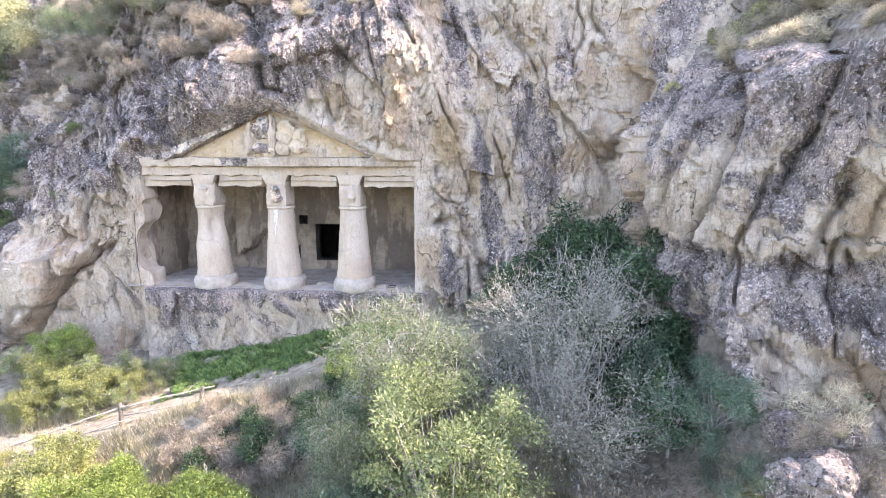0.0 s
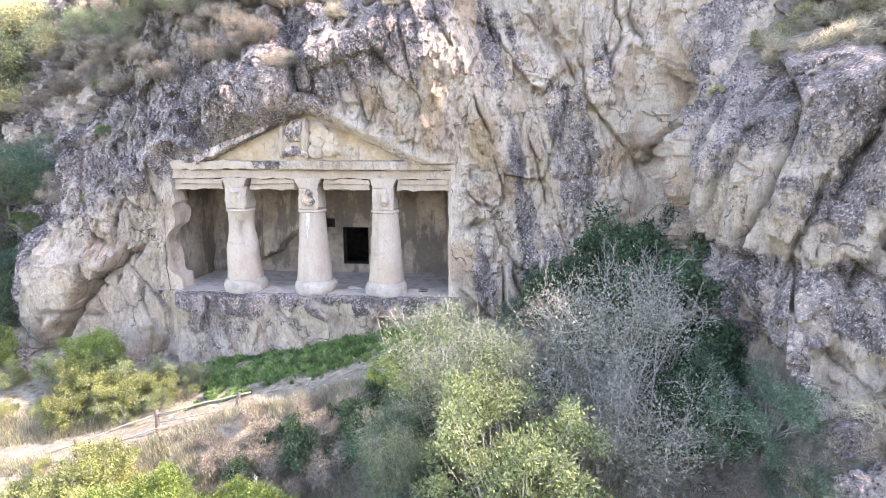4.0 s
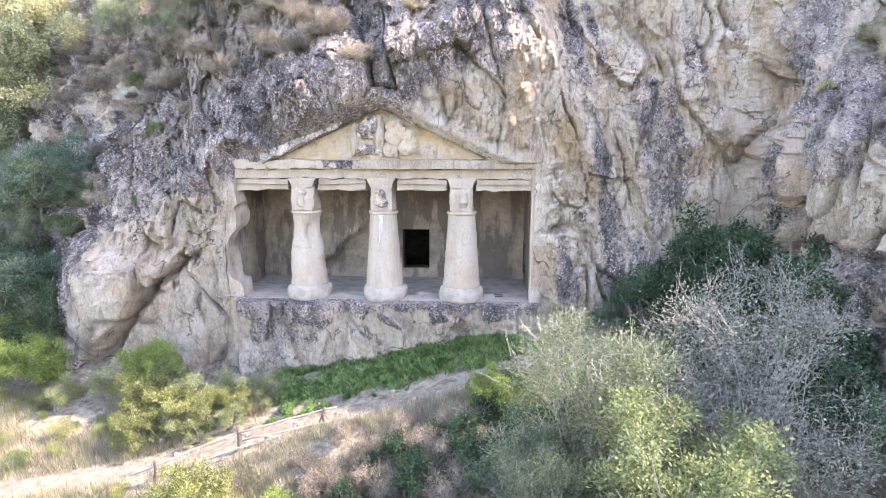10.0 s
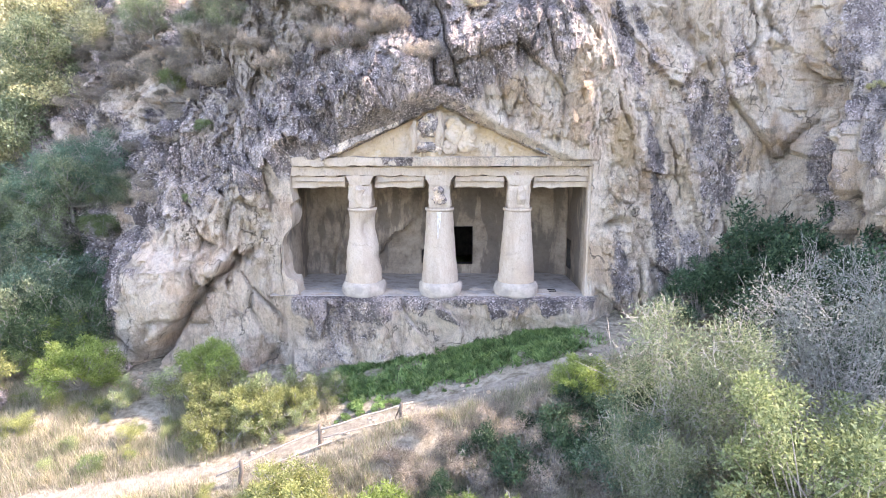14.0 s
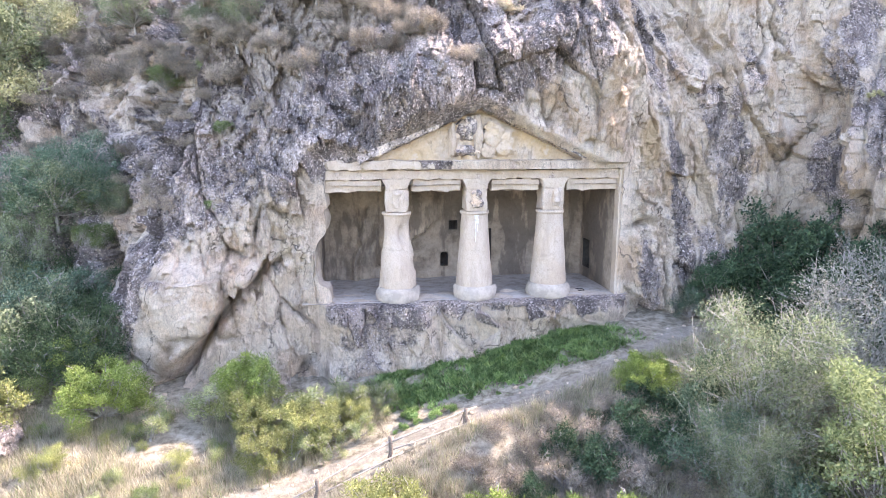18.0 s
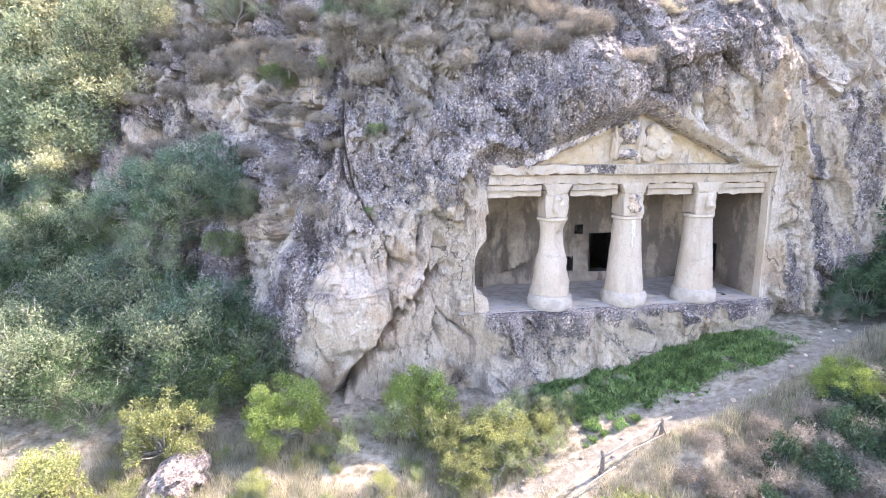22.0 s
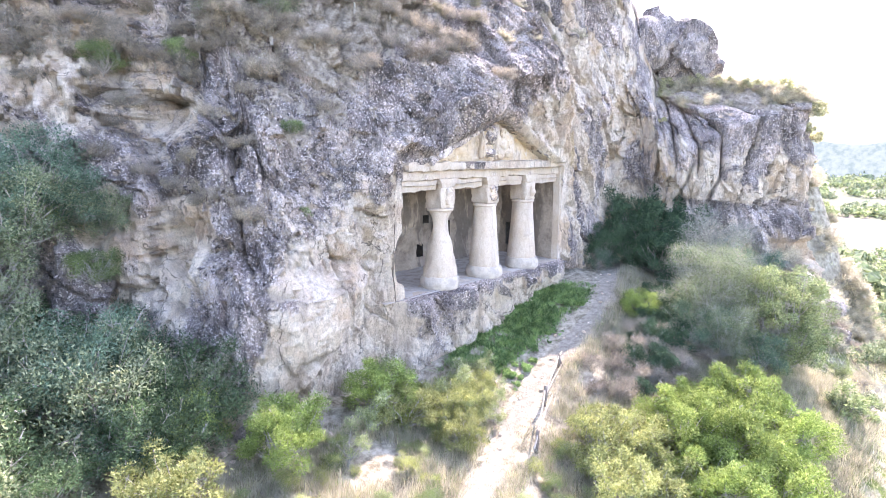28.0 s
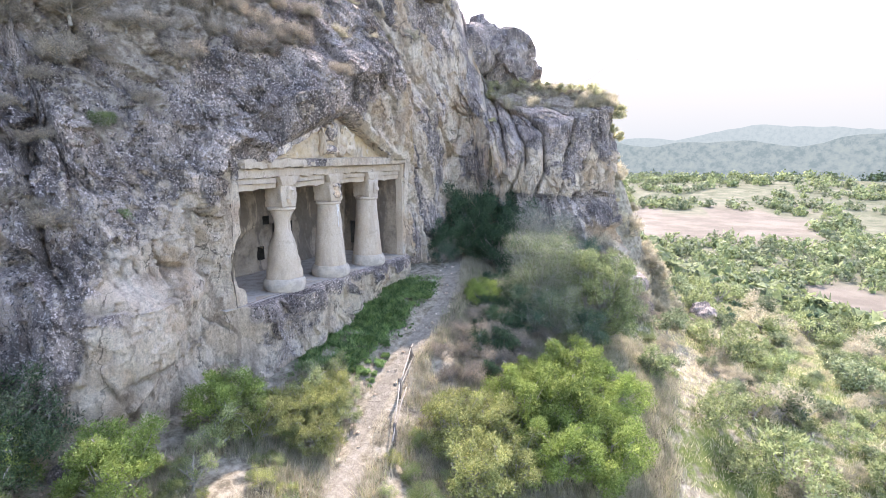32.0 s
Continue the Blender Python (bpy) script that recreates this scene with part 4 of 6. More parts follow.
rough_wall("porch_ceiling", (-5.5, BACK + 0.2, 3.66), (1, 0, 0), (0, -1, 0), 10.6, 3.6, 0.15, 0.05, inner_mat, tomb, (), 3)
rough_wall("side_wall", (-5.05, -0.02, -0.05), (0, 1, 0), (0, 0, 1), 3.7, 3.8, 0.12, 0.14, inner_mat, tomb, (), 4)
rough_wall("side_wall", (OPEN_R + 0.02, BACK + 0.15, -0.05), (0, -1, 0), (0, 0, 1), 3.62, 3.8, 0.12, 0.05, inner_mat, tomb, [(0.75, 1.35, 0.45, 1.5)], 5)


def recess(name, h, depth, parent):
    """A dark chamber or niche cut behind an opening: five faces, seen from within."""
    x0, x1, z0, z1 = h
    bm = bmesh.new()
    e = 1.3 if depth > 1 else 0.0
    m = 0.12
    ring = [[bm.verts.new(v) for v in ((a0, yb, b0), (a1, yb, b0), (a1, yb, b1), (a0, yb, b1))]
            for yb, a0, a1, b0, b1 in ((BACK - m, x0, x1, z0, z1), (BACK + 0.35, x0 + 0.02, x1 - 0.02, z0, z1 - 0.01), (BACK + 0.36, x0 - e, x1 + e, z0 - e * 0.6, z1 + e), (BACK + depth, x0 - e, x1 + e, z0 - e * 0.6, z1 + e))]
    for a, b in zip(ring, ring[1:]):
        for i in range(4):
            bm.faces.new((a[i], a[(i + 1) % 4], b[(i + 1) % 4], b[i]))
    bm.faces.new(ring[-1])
    return part(name, bm, recess_shade_mat, parent)


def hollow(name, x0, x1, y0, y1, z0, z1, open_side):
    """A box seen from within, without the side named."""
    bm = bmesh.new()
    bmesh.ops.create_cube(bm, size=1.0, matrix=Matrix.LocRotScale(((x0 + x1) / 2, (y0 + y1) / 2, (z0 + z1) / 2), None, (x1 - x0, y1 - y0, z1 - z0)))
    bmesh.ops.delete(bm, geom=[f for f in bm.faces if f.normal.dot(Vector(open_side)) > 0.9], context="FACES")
    return part(name, bm, recess_shade_mat, tomb)


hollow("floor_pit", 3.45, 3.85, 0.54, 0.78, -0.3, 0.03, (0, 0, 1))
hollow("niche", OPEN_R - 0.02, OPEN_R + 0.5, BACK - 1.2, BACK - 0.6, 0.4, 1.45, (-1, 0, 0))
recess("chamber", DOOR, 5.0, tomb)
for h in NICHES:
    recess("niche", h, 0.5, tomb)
x0, x1, z0, z1 = NICHES[1]
bm = bmesh.new()
mid, rad = (x0 + x1) / 2, (x1 - x0) / 2
for side in (-1, 1):
    curve = [(mid + side * rad * 1.02 * math.cos(a), z1 - rad + rad * math.sin(a)) for a in [math.pi / 2 * i / 8 for i in range(9)]]
    for (xa, za), (xb, zb) in zip(curve, curve[1:]):
        lo = [bm.verts.new((px, yy_, pz)) for yy_ in (BACK - 0.05, BACK + 0.3) for px, pz in ((xa, za), (xb, zb), (xb, z1 + 0.05), (xa, z1 + 0.05))]
        for f in ((0, 1, 2, 3), (4, 5, 6, 7), (0, 1, 5, 4), (2, 3, 7, 6)):
            bm.faces.new([lo[i] for i in f])
part("niche_arch", bm, inner_mat, tomb, "rounded head of the small niche")


def lathe(profile, cx, cy, seg=44, wear=0.02, k=0, gnaw=None, cut=0.06):
    """A turned stone shaft, roughened; gnaw(angle, z) takes stone away."""
    prof = []
    for (r0, z0), (r1, z1) in zip(profile, profile[1:]):
        n = max(1, int(math.hypot(r1 - r0, z1 - z0) / cut))
        prof += [(r0 + (r1 - r0) * i / n, z0 + (z1 - z0) * i / n) for i in range(n)]
    prof.append(profile[-1])
    bm = bmesh.new()
    rings = []
    for r, z in prof:
        ring = []
        for i in range(seg):
            a = math.tau * i / seg
            s = Vector((math.cos(a) * r * 2.2 + cx * 3.7, math.sin(a) * r * 2.2, z * 2.2 + k))
            rr = r * (1 + wear * 2.2 * noise.noise(s) + wear * noise.noise(s * 2.7) + wear * 0.6 * noise.noise(s * 6))
            if gnaw:
                rr *= 1 - gnaw(a, z)
            ring.append(bm.verts.new((cx + rr * math.cos(a), cy + rr * math.sin(a), z)))
        rings.append(ring)
    for a, b in zip(rings, rings[1:]):
        for i in range(seg):
            bm.faces.new((a[i], a[(i + 1) % seg], b[(i + 1) % seg], b[i]))
    bm.faces.new(rings[0][::-1])
    bm.faces.new(rings[-1])
    return bm


def eaten(a, z):
    """The first column has been worn to a waist under its head."""
    side = math.exp(-((math.atan2(math.sin(a + 1.0), math.cos(a + 1.0))) / 0.75) ** 2)
    back = math.exp(-((math.atan2(math.sin(a - 2.35), math.cos(a - 2.35))) / 0.75) ** 2)
    waist = math.exp(-((z - 2.22) / (0.34 if z > 2.22 else 0.5)) ** 2)
    return (0.70 * side + 0.56 * back) * waist + 0.10 * side * math.exp(-((z - 1.2) / 0.3) ** 2) + 0.05 * waist


for j, (cx, cy) in enumerate(((-2.5, 0.42), (0.0, 0.42), (2.5, 0.42))):
    shaft = part("column", lathe([(0.60, 0.40), (0.585, 0.6), (0.50, 1.6), (0.42, 2.72)], cx, cy, wear=0.05 if j == 0 else 0.014, k=j * 7, gnaw=eaten if j == 0 else None), stone_mat, tomb, "eroded tapering column" if j == 0 else "stout tapering column", True)
    part("base", lathe([(0.60, -0.1), (0.69, 0.0), (0.715, 0.14), (0.70, 0.30), (0.63, 0.42), (0.4, 0.43)], cx, cy, wear=0.04, k=j * 5 + 3), base_mat, shaft, "rounded column base stained grey", True)
    part("neck_ring", lathe([(0.3, 2.70), (0.45, 2.72), (0.475, 2.76), (0.46, 2.82), (0.3, 2.84)], cx, cy, wear=0.02, k=j + 20), stone_mat, shaft, "", True)
    cap = part("capital", rough_box(cx - 0.345, cx + 0.345, 0.03, 0.84, 2.82, 3.58, 0.075, 0.055, j * 3, 0.07), stone_mat, shaft, "block capital worn from a carved animal", True)
    w = 1.0 if j == 1 else 0.62
    head = part("carved_head", lathe([(0.03 * w, 2.94), (0.20 * w, 2.98), (0.26 * w, 3.12), (0.18 * w, 3.26), (0.24 * w, 3.40), (0.14 * w, 3.50), (0.02, 3.52)], cx - 0.03 + 0.05 * j, 0.05 if j == 1 else 0.06, 22, 0.26, j * 4), crust_mat if j == 1 else stone_mat, cap, "worn carved animal head", True)
    bm = rough_box(cx - 0.40, cx + 0.40, 0.0, 0.85, 3.54, 3.86, 0.08, 0.03, j * 9 + 1, 0.05)
    for v in bm.verts:      # flares towards the beam
        v.co.x = cx + (v.co.x - cx) * (0.86 + 0.34 * max(0.0, (v.co.z - 3.54) / 0.32) ** 1.8)
    part("abacus", bm, stone_mat, shaft, "", True)

lintel = part("architrave", rough_box(-4.68, 4.72, 0.04, 0.75, 3.84, 4.13, 0.10, 0.045, 4, 0.05), beam_mat, tomb, "plain stone architrave", True)
for a, b in ((-4.7, -2.95), (-2.05, -0.45), (0.45, 2.05), (2.95, 4.68)):
    part("fascia", rough_box(a, b, 0.16, 0.62, 3.47, 3.835, 0.10, 0.05, a, 0.05), stone_mat, tomb, "", True)
part("cornice", rough_box(-4.62, 4.82, -0.14, 0.5, 4.135, 4.42, 0.09, 0.06, 9, 0.07), beam_mat, tomb, "projecting stone cornice, chipped", True)
gab = bmesh.new()
NG = 96
gx0, gx1 = -3.65, 3.75
cols = [gx0 + (gx1 - gx0) * i / NG for i in range(NG + 1)]
grid = []
for xg in cols:
    top = max(4.42, 6.0 - 0.455 * abs(xg - 0.05))
    colv = []
    for j in range(31):
        zg = 4.40 + (top - 4.40) * j / 30
        s = Vector((xg * 2, 3, zg * 2))
        relief_y = -0.16 * math.exp(-((xg + 0.25) / 0.32) ** 2) * (zg < 5.75) - 0.10 * math.exp(-((xg - 0.9) / 0.5) ** 2 - ((zg - 5.0) / 0.4) ** 2)
        lump = noise.noise(s * 1.1 + Vector((7, 0, 3))) + 0.6 * noise.noise(s * 2.9)
        if 0.35 < xg < 1.35 and 4.55 < zg < 5.45:
            relief_y -= 0.17 * max(0.0, min(1.0, (lump + 0.35) * 1.8)) * min(1, (xg - 0.35) * 6, (1.35 - xg) * 6, (zg - 4.55) * 6, (5.45 - zg) * 6)
        if -1.0 < xg < -0.5 and zg < 5.5:
            relief_y -= 0.20 * max(0.0, min(1.0, (lump + 0.3) * 1.8)) * min(1, (xg + 1.0) * 5)
        colv.append(gab.verts.new((xg, 0.12 + relief_y + 0.06 * noise.noise(s) + 0.04 * noise.noise(s * 3) + 0.02 * noise.noise(s * 8), zg)))
    grid.append(colv)
for a, b in zip(grid, grid[1:]):
    for j in range(30):
        gab.faces.new((a[j], b[j], b[j + 1], a[j + 1]))
part("tympanum", gab, gable_mat, tomb, "ochre gable field with a worn relief", True)
streak = bmesh.new()
for lane_at, z_lo, z_hi, wide in ((-0.10, 1.86, 2.68, 0.045), (0.04, 2.2, 2.70, 0.03), (-0.03, 2.45, 2.72, 0.06)):
    rows_s = []
    for i in range(29):
        z = z_lo + (z_hi - z_lo) * i / 28
        rad = 0.50 - 0.0714 * (z - 1.6) + 0.012
        w = wide * max(0.12, 0.6 + 1.3 * noise.noise(Vector((z * 9, lane_at * 40, 2)))) * (0.4 + 0.6 * i / 28)
        c = -math.pi / 2 + lane_at + 0.06 * noise.noise(Vector((z * 5, 5, lane_at * 30)))
        rows_s.append([streak.verts.new((rad * math.cos(c + k * w / rad), 0.42 + rad * math.sin(c + k * w / rad), z)) for k in (-1, -0.3, 0.3, 1)])
    for a, b in zip(rows_s, rows_s[1:]):
        for k in range(3):
            streak.faces.new((a[k], a[k + 1], b[k + 1], b[k]))
part("lime_streak", streak, lime_mat, tomb, "white lime streaks running down the column")


def worn_lump(x, z, wx, wz, deep, seed):
    """A weathered boss standing out of the gable."""
    bm = bmesh.new()
    bmesh.ops.create_icosphere(bm, subdivisions=4, radius=1.0)
    co = np.array([v.co[:] for v in bm.verts])
    f, _ = facets(co * 1.3 + seed * 5.3, 500 + seed, 0.8)
    rad = 1 + 0.30 * f + 0.28 * fbm(co * 1.7 + seed, 4, 520 + seed)
    for v, k in zip(bm.verts, rad):
        v.co = Vector((x + v.co.x * k * wx, -0.02 + v.co.y * k * deep, z + v.co.z * k * wz))
    return bm


for x, z, wx, wz, deep, mat, label in ((-0.80, 4.98, 0.13, 0.46, 0.17, stone_mat, "pale upright of the worn relief"), (-0.36, 5.34, 0.30, 0.36, 0.24, crust_mat, "lichened figure of the worn relief"),
                                       (-0.40, 4.70, 0.40, 0.15, 0.20, crust_mat, "crusted foot of the worn relief"), (0.02, 5.20, 0.15, 0.62, 0.18, stone_mat, "pale upright of the worn relief"),
                                       (0.48, 5.18, 0.34, 0.40, 0.20, gable_mat, "rounded body of the worn relief"), (0.86, 4.86, 0.30, 0.28, 0.16, gable_mat, "rounded body of the worn relief"), (0.30, 4.72, 0.22, 0.25, 0.10, stone_mat, "broken foot of the worn relief")):
    part("relief", worn_lump(x, z, wx, wz, deep, int(x * 10) + 20), mat, tomb, label, True)
for side in (-1, 1):
    bm = rough_box(0.0, 4.05, -0.30, 0.25, 0.0, 0.26, 0.09, 0.07, side * 5, 0.06)
    m = Matrix.Translation((0.05, 0, 5.97)) @ Matrix.Rotation(math.atan(0.455), 4, "Y")
    for v in bm.verts:
        v.co = m @ v.co
        if side < 0:
            v.co.x = 0.1 - v.co.x
    if side < 0:
        bmesh.ops.reverse_faces(bm, faces=bm.faces[:])
    part("raking_cornice", bm, crust_mat, tomb, "sloping gable cornice under grey lichen", True)
bm = rough_box(4.15, 4.86, -0.08, 0.35, 4.425, 5.75, 0.12, 0.02, 6, 0.02)
for v in bm.verts:      # a cut face that narrows upwards beside the gable
    v.co.x = 4.86 - (4.86 - v.co.x) * (1.05 - 0.9 * (v.co.z - 4.425) / 1.325)
part("cut_face", bm, stone_mat, tomb, "pale cut face narrowing upwards beside the gable", True)
part("jamb", rough_box(OPEN_R - 0.02, OPEN_R + 0.20, -0.03, 0.3, -0.03, 4.12, 0.12, 0.02, 3, 0.02), stone_mat, tomb, "upright stone jamb", True)

# ---- plants ----
rng = np.random.default_rng(5)


def leaf_cloud(blobs, count, size, aspect, seed, droop=0.0, simple=True, loose=0.34):
    """Leaves as small bent quads over lumps (x, y, z, radius)."""
    r = np.random.default_rng(seed)
    blobs = np.array(blobs, float)
    w = blobs[:, 3] ** 2
    pick = r.choice(len(blobs), count, p=w / w.sum())
    d = r.normal(size=(count, 3))
    d /= np.linalg.norm(d, axis=1)[:, None]
    rad = blobs[pick, 3] * np.clip(r.normal(0.76, loose, count), 0.05, 1.9)
    c = blobs[pick, :3] + d * rad[:, None] * np.array([1, 1, 0.85])
    s = size * r.uniform(0.6, 1.4, count)[:, None]
    along = r.normal(size=(count, 3)) * 0.8 + d * 0.9 + np.array([0, 0, 0.35 - droop])
    along /= np.linalg.norm(along, axis=1)[:, None]
    side = np.cross(along, r.normal(size=(count, 3)))
    side /= np.linalg.norm(side, axis=1)[:, None]
    if simple:
        v = np.stack([c - side * s * aspect * 0.55, c + side * s * aspect * 0.55, c + along * s], 1).reshape(-1, 3)
        return v, np.arange(count * 3).reshape(-1, 3)
    v = np.stack([c, c + along * s * 0.5 + side * s * aspect * 0.5, c + along * s, c + along * s * 0.5 - side * s * aspect * 0.5], 1).reshape(-1, 3)
    f = np.arange(count * 4).reshape(-1, 4)
    return v, f


def stick(path, radii, seg=5):
    """A tapered stick along a path."""
    v, f = [], []
    for i, (p, r) in enumerate(zip(path, radii)):
        t = (path[min(i + 1, len(path) - 1)] - path[max(i - 1, 0)])
        t = t / (np.linalg.norm(t) + 1e-9)
        a = np.cross(t, (0.3, 0.9, 0.2))
        a /= np.linalg.norm(a) + 1e-9
        b = np.cross(t, a)
        for j in range(seg):
            w = math.tau * j / seg
            v.append(p + (a * math.cos(w) + b * math.sin(w)) * r)
    for i in range(len(path) - 1):
        for j in range(seg):
            f.append([i * seg + j, i * seg + (j + 1) % seg, (i + 1) * seg + (j + 1) % seg, (i + 1) * seg + j])
    return v, f


def join(pieces):
    V, F = [], []
    for v, f in pieces:
        F += [[i + len(V) for i in q] for q in f]
        V += v
    return V, F


def branches(blobs, base_r, seed, twigs=0, thin=1.0):
    """Limbs that fork from the foot to every lump of leaves, and thin twigs that stand out of the lumps."""
    r = np.random.default_rng(seed)
    pieces = []
    hub = np.array([0, 0, min(b[2] for b in blobs) * 0.55])
    pieces.append(stick([np.array([0, 0, -0.2]), hub * 0.5 + r.normal(size=3) * 0.03, hub], [base_r * 1.5, base_r * 1.2, base_r], 7))
    for b in blobs:
        e = np.array(b[:3], float)
        mid = hub + (e - hub) * 0.45 + r.normal(size=3) * 0.09 * np.linalg.norm(e - hub)
        pieces.append(stick([hub, (hub + mid) / 2 + r.normal(size=3) * 0.03, mid, (mid + e) / 2 + r.normal(size=3) * 0.04, e], [base_r * 0.6, base_r * 0.5, base_r * 0.4, base_r * 0.28, base_r * 0.16], 5))
    for _ in range(twigs):
        b = blobs[r.integers(len(blobs))]
        a = np.array(b[:3], float) + r.normal(size=3) * b[3] * 0.3
        d = r.normal(size=3) + np.array([0, 0, 0.7 if thin > 0.9 else 1.3]) + np.array([b[0], b[1], 0]) * 0.5
        d /= np.linalg.norm(d)
        e = a + d * b[3] * r.uniform(0.8, 1.5)
        pieces.append(stick([a, (a + e) / 2 + r.normal(size=3) * 0.03, e], [0.010 * thin, 0.007 * thin, 0.003 * thin], 3))
        for _ in range(2 if thin > 0.9 else 4):
            k = a + (e - a) * r.uniform(0.3, 0.8)
            pieces.append(stick([k, k + (d + r.normal(size=3) * 0.6) * b[3] * r.uniform(0.25, 0.5)], [0.006 * thin, 0.002 * thin], 3))
    return join(pieces)


def plant(name, leaf, size=1.0, height=1.0, lumps=9, count=2600, leaf_size=0.10, aspect=0.45, seed=1, twiggy=0, label="", category="shrub", droop=0.0, wood=bark_mat, trunk=0.035, foot_gap=0.25, thin=1.0, lump=(0.15, 0.36), loose=0.34):
    """A shrub or tree about 2 * size wide and height tall, standing on its origin."""
    r = np.random.default_rng(seed)
    blobs = []
    for i in range(lumps):
        a, rr = r.uniform(0, math.tau), math.sqrt(r.uniform(0, 1))
        zc = r.uniform(foot_gap, 0.86)
        reach = size * 0.86 * rr * (1.15 - 0.7 * abs(zc - 0.4))
        blobs.append((math.cos(a) * reach, math.sin(a) * reach, zc * height * r.uniform(0.85, 1.1), size * r.uniform(*lump)))
    root = new(name)
    tagged(root, label, category, name.replace("_", " ") + "s of one kind, " + leaf)
    V, F = branches(blobs, trunk, seed, twiggy, thin)
    under(new("stem", mesh_of("stem", [list(map(float, p)) for p in V], F, wood, True)), root)
    v, f = leaf_cloud(blobs, count, leaf_size, aspect, seed, droop, category != "tree" or name in ("hill_tree", "juniper"), loose)
    v[:, 2] = np.maximum(v[:, 2], 0.0)
    under(new("foliage", mesh_of("foliage", v, f, LEAF[leaf])), root)
    return root


def settle(ob, x, y, z=None, turn=0.0, s=1.0, sink=0.05):
    if z is None:
        z = float(ground(np.array([x], float), np.array([y], float))[0])
    return Matrix.Translation((x, y, z - sink)) @ Matrix.Rotation(turn, 4, "Z") @ Matrix.Scale(s, 4)


def on_cliff(x, z):
    p, _, _ = cliff(u_of(np.array([x], float)), np.array([z], float))
    return p[0]


def grow(root, spots, seed=0):
    """Copies of a plant at spots (x, y, scale) on the ground, or (x, z, scale, True) on the cliff; the first one is the plant itself."""
    r = random.Random(seed)
    for i, s in enumerate(spots):
        if len(s) > 3:
            p = on_cliff(s[0], s[1])
            m = settle(root, p[0], p[1], p[2], r.uniform(0, 6.28), s[2], 0.15 * s[2])
        else:
            m = settle(root, s[0], s[1], None, r.uniform(0, 6.28), s[2])
        if i == 0:
            root.matrix_world = m
        else:
            copy_thing(root, m)


# the trees below the path
grow(plant("tree", "soft", 1.9, 4.9, 170, 40000, 0.085, 0.42, 11, 60, "leafy grey-green tree on the slope below the path", "tree", trunk=0.05, foot_gap=0.10, lump=(0.10, 0.21), loose=0.25), [(0.2, 9.1, 0.92)])
grow(plant("olive_tree", "olive", 1.75, 4.1, 80, 26000, 0.075, 0.28, 12, 330, "grey-green shrubby tree with bare upright twigs", "tree", wood=twig_mat, trunk=0.03), [(-0.8, 11.5, 1.0), (-2.0, 10.6, 0.6)])
grow(plant("bare_tree", "silver", 1.95, 4.3, 70, 28000, 0.062, 0.40, 13, 520, "half-bare grey tree with silvery withered leaves", "tree", wood=twig_mat, trunk=0.026, foot_gap=0.12, thin=0.6), [(2.75, 11.8, 1.12)])
grow(plant("dark_shrub", "dark", 1.3, 2.6, 52, 13000, 0.068, 0.5, 14, 14, "dense dark green shrub at the foot of the cliff", lump=(0.12, 0.26), loose=0.28), [(3.7, 16.2, 1.18), (2.3, 16.7, 0.72), (4.8, 15.2, 1.25), (3.4, 14.5, 0.95), (5.0, 13.4, 1.0), (4.5, 16.4, 1.3), (4.9, 14.3, 1.25), (4.4, 11.6, 0.8), (5.3, 12.9, 0.75)])
grow(plant("blue_shrub", "blue", 1.1, 2.4, 24, 10000, 0.058, 0.4, 15, 18, "blue-green shrub growing against the crag"), [(5.0, 12.6, 1.15), (4.9, 11.0, 0.75), (5.6, 10.6, 0.7), (1.2, 16.7, 0.5), (5.4, 9.4, 0.5), (-2.2, 11.4, 0.8), (-1.6, 9.4, 0.8)])
# bushes below the fence and by the path
grow(plant("yellow_bush", "yellow", 0.9, 1.5, 54, 11000, 0.057, 0.42, 16, 24, "yellow-green bush in the sun", lump=(0.12, 0.25), loose=0.28), [(-9.4, 12.2, 1.15), (-12.6, 16.5, 0.85), (-11.4, 16.1, 0.8), (-18.9, 16.9, 0.95), (-10.7, 15.7, 0.75), (-11.9, 15.1, 0.7), (-9.8, 16.1, 0.6), (-8.6, 11.4, 1.0), (-10.6, 11.2, 1.05), (-21.0, 15.6, 0.9), (-9.6, 10.4, 1.0)])
grow(plant("green_bush", "fresh", 1.1, 1.9, 70, 24000, 0.05, 0.45, 17, 16, "leafy green bush on the slope", lump=(0.12, 0.24), loose=0.26), [(-8.6, 9.3, 1.2), (-6.6, 9.4, 1.2), (-5.6, 10.7, 0.7), (-7.4, 8.0, 1.1), (-4.6, 9.6, 1.0), (-7.3, 10.6, 1.0), (-16.2, 17.0, 0.85), (-17.6, 18.8, 0.8), (-12.6, 17.4, 0.8), (-2.3, 13.6, 0.6), (-5.0, 8.2, 1.0)])
grow(plant("weed_bush", "lime", 0.6, 1.3, 11, 2600, 0.055, 0.38, 18, 20, "thin pale green weeds by the path"), [(-12.4, 17.3, 1.25), (-10.4, 16.4, 0.8), (-10.2, 15.6, 0.6), (-1.9, 14.0, 0.6), (-13.6, 16.9, 0.8), (-9.9, 16.7, 0.6), (-14.9, 16.3, 0.7), (-9.2, 16.3, 0.7), (-10.8, 16.3, 0.9), (-9.6, 15.5, 0.55), (-11.3, 15.0, 0.7), (-8.8, 16.6, 0.6), (-10.3, 15.1, 0.5)])

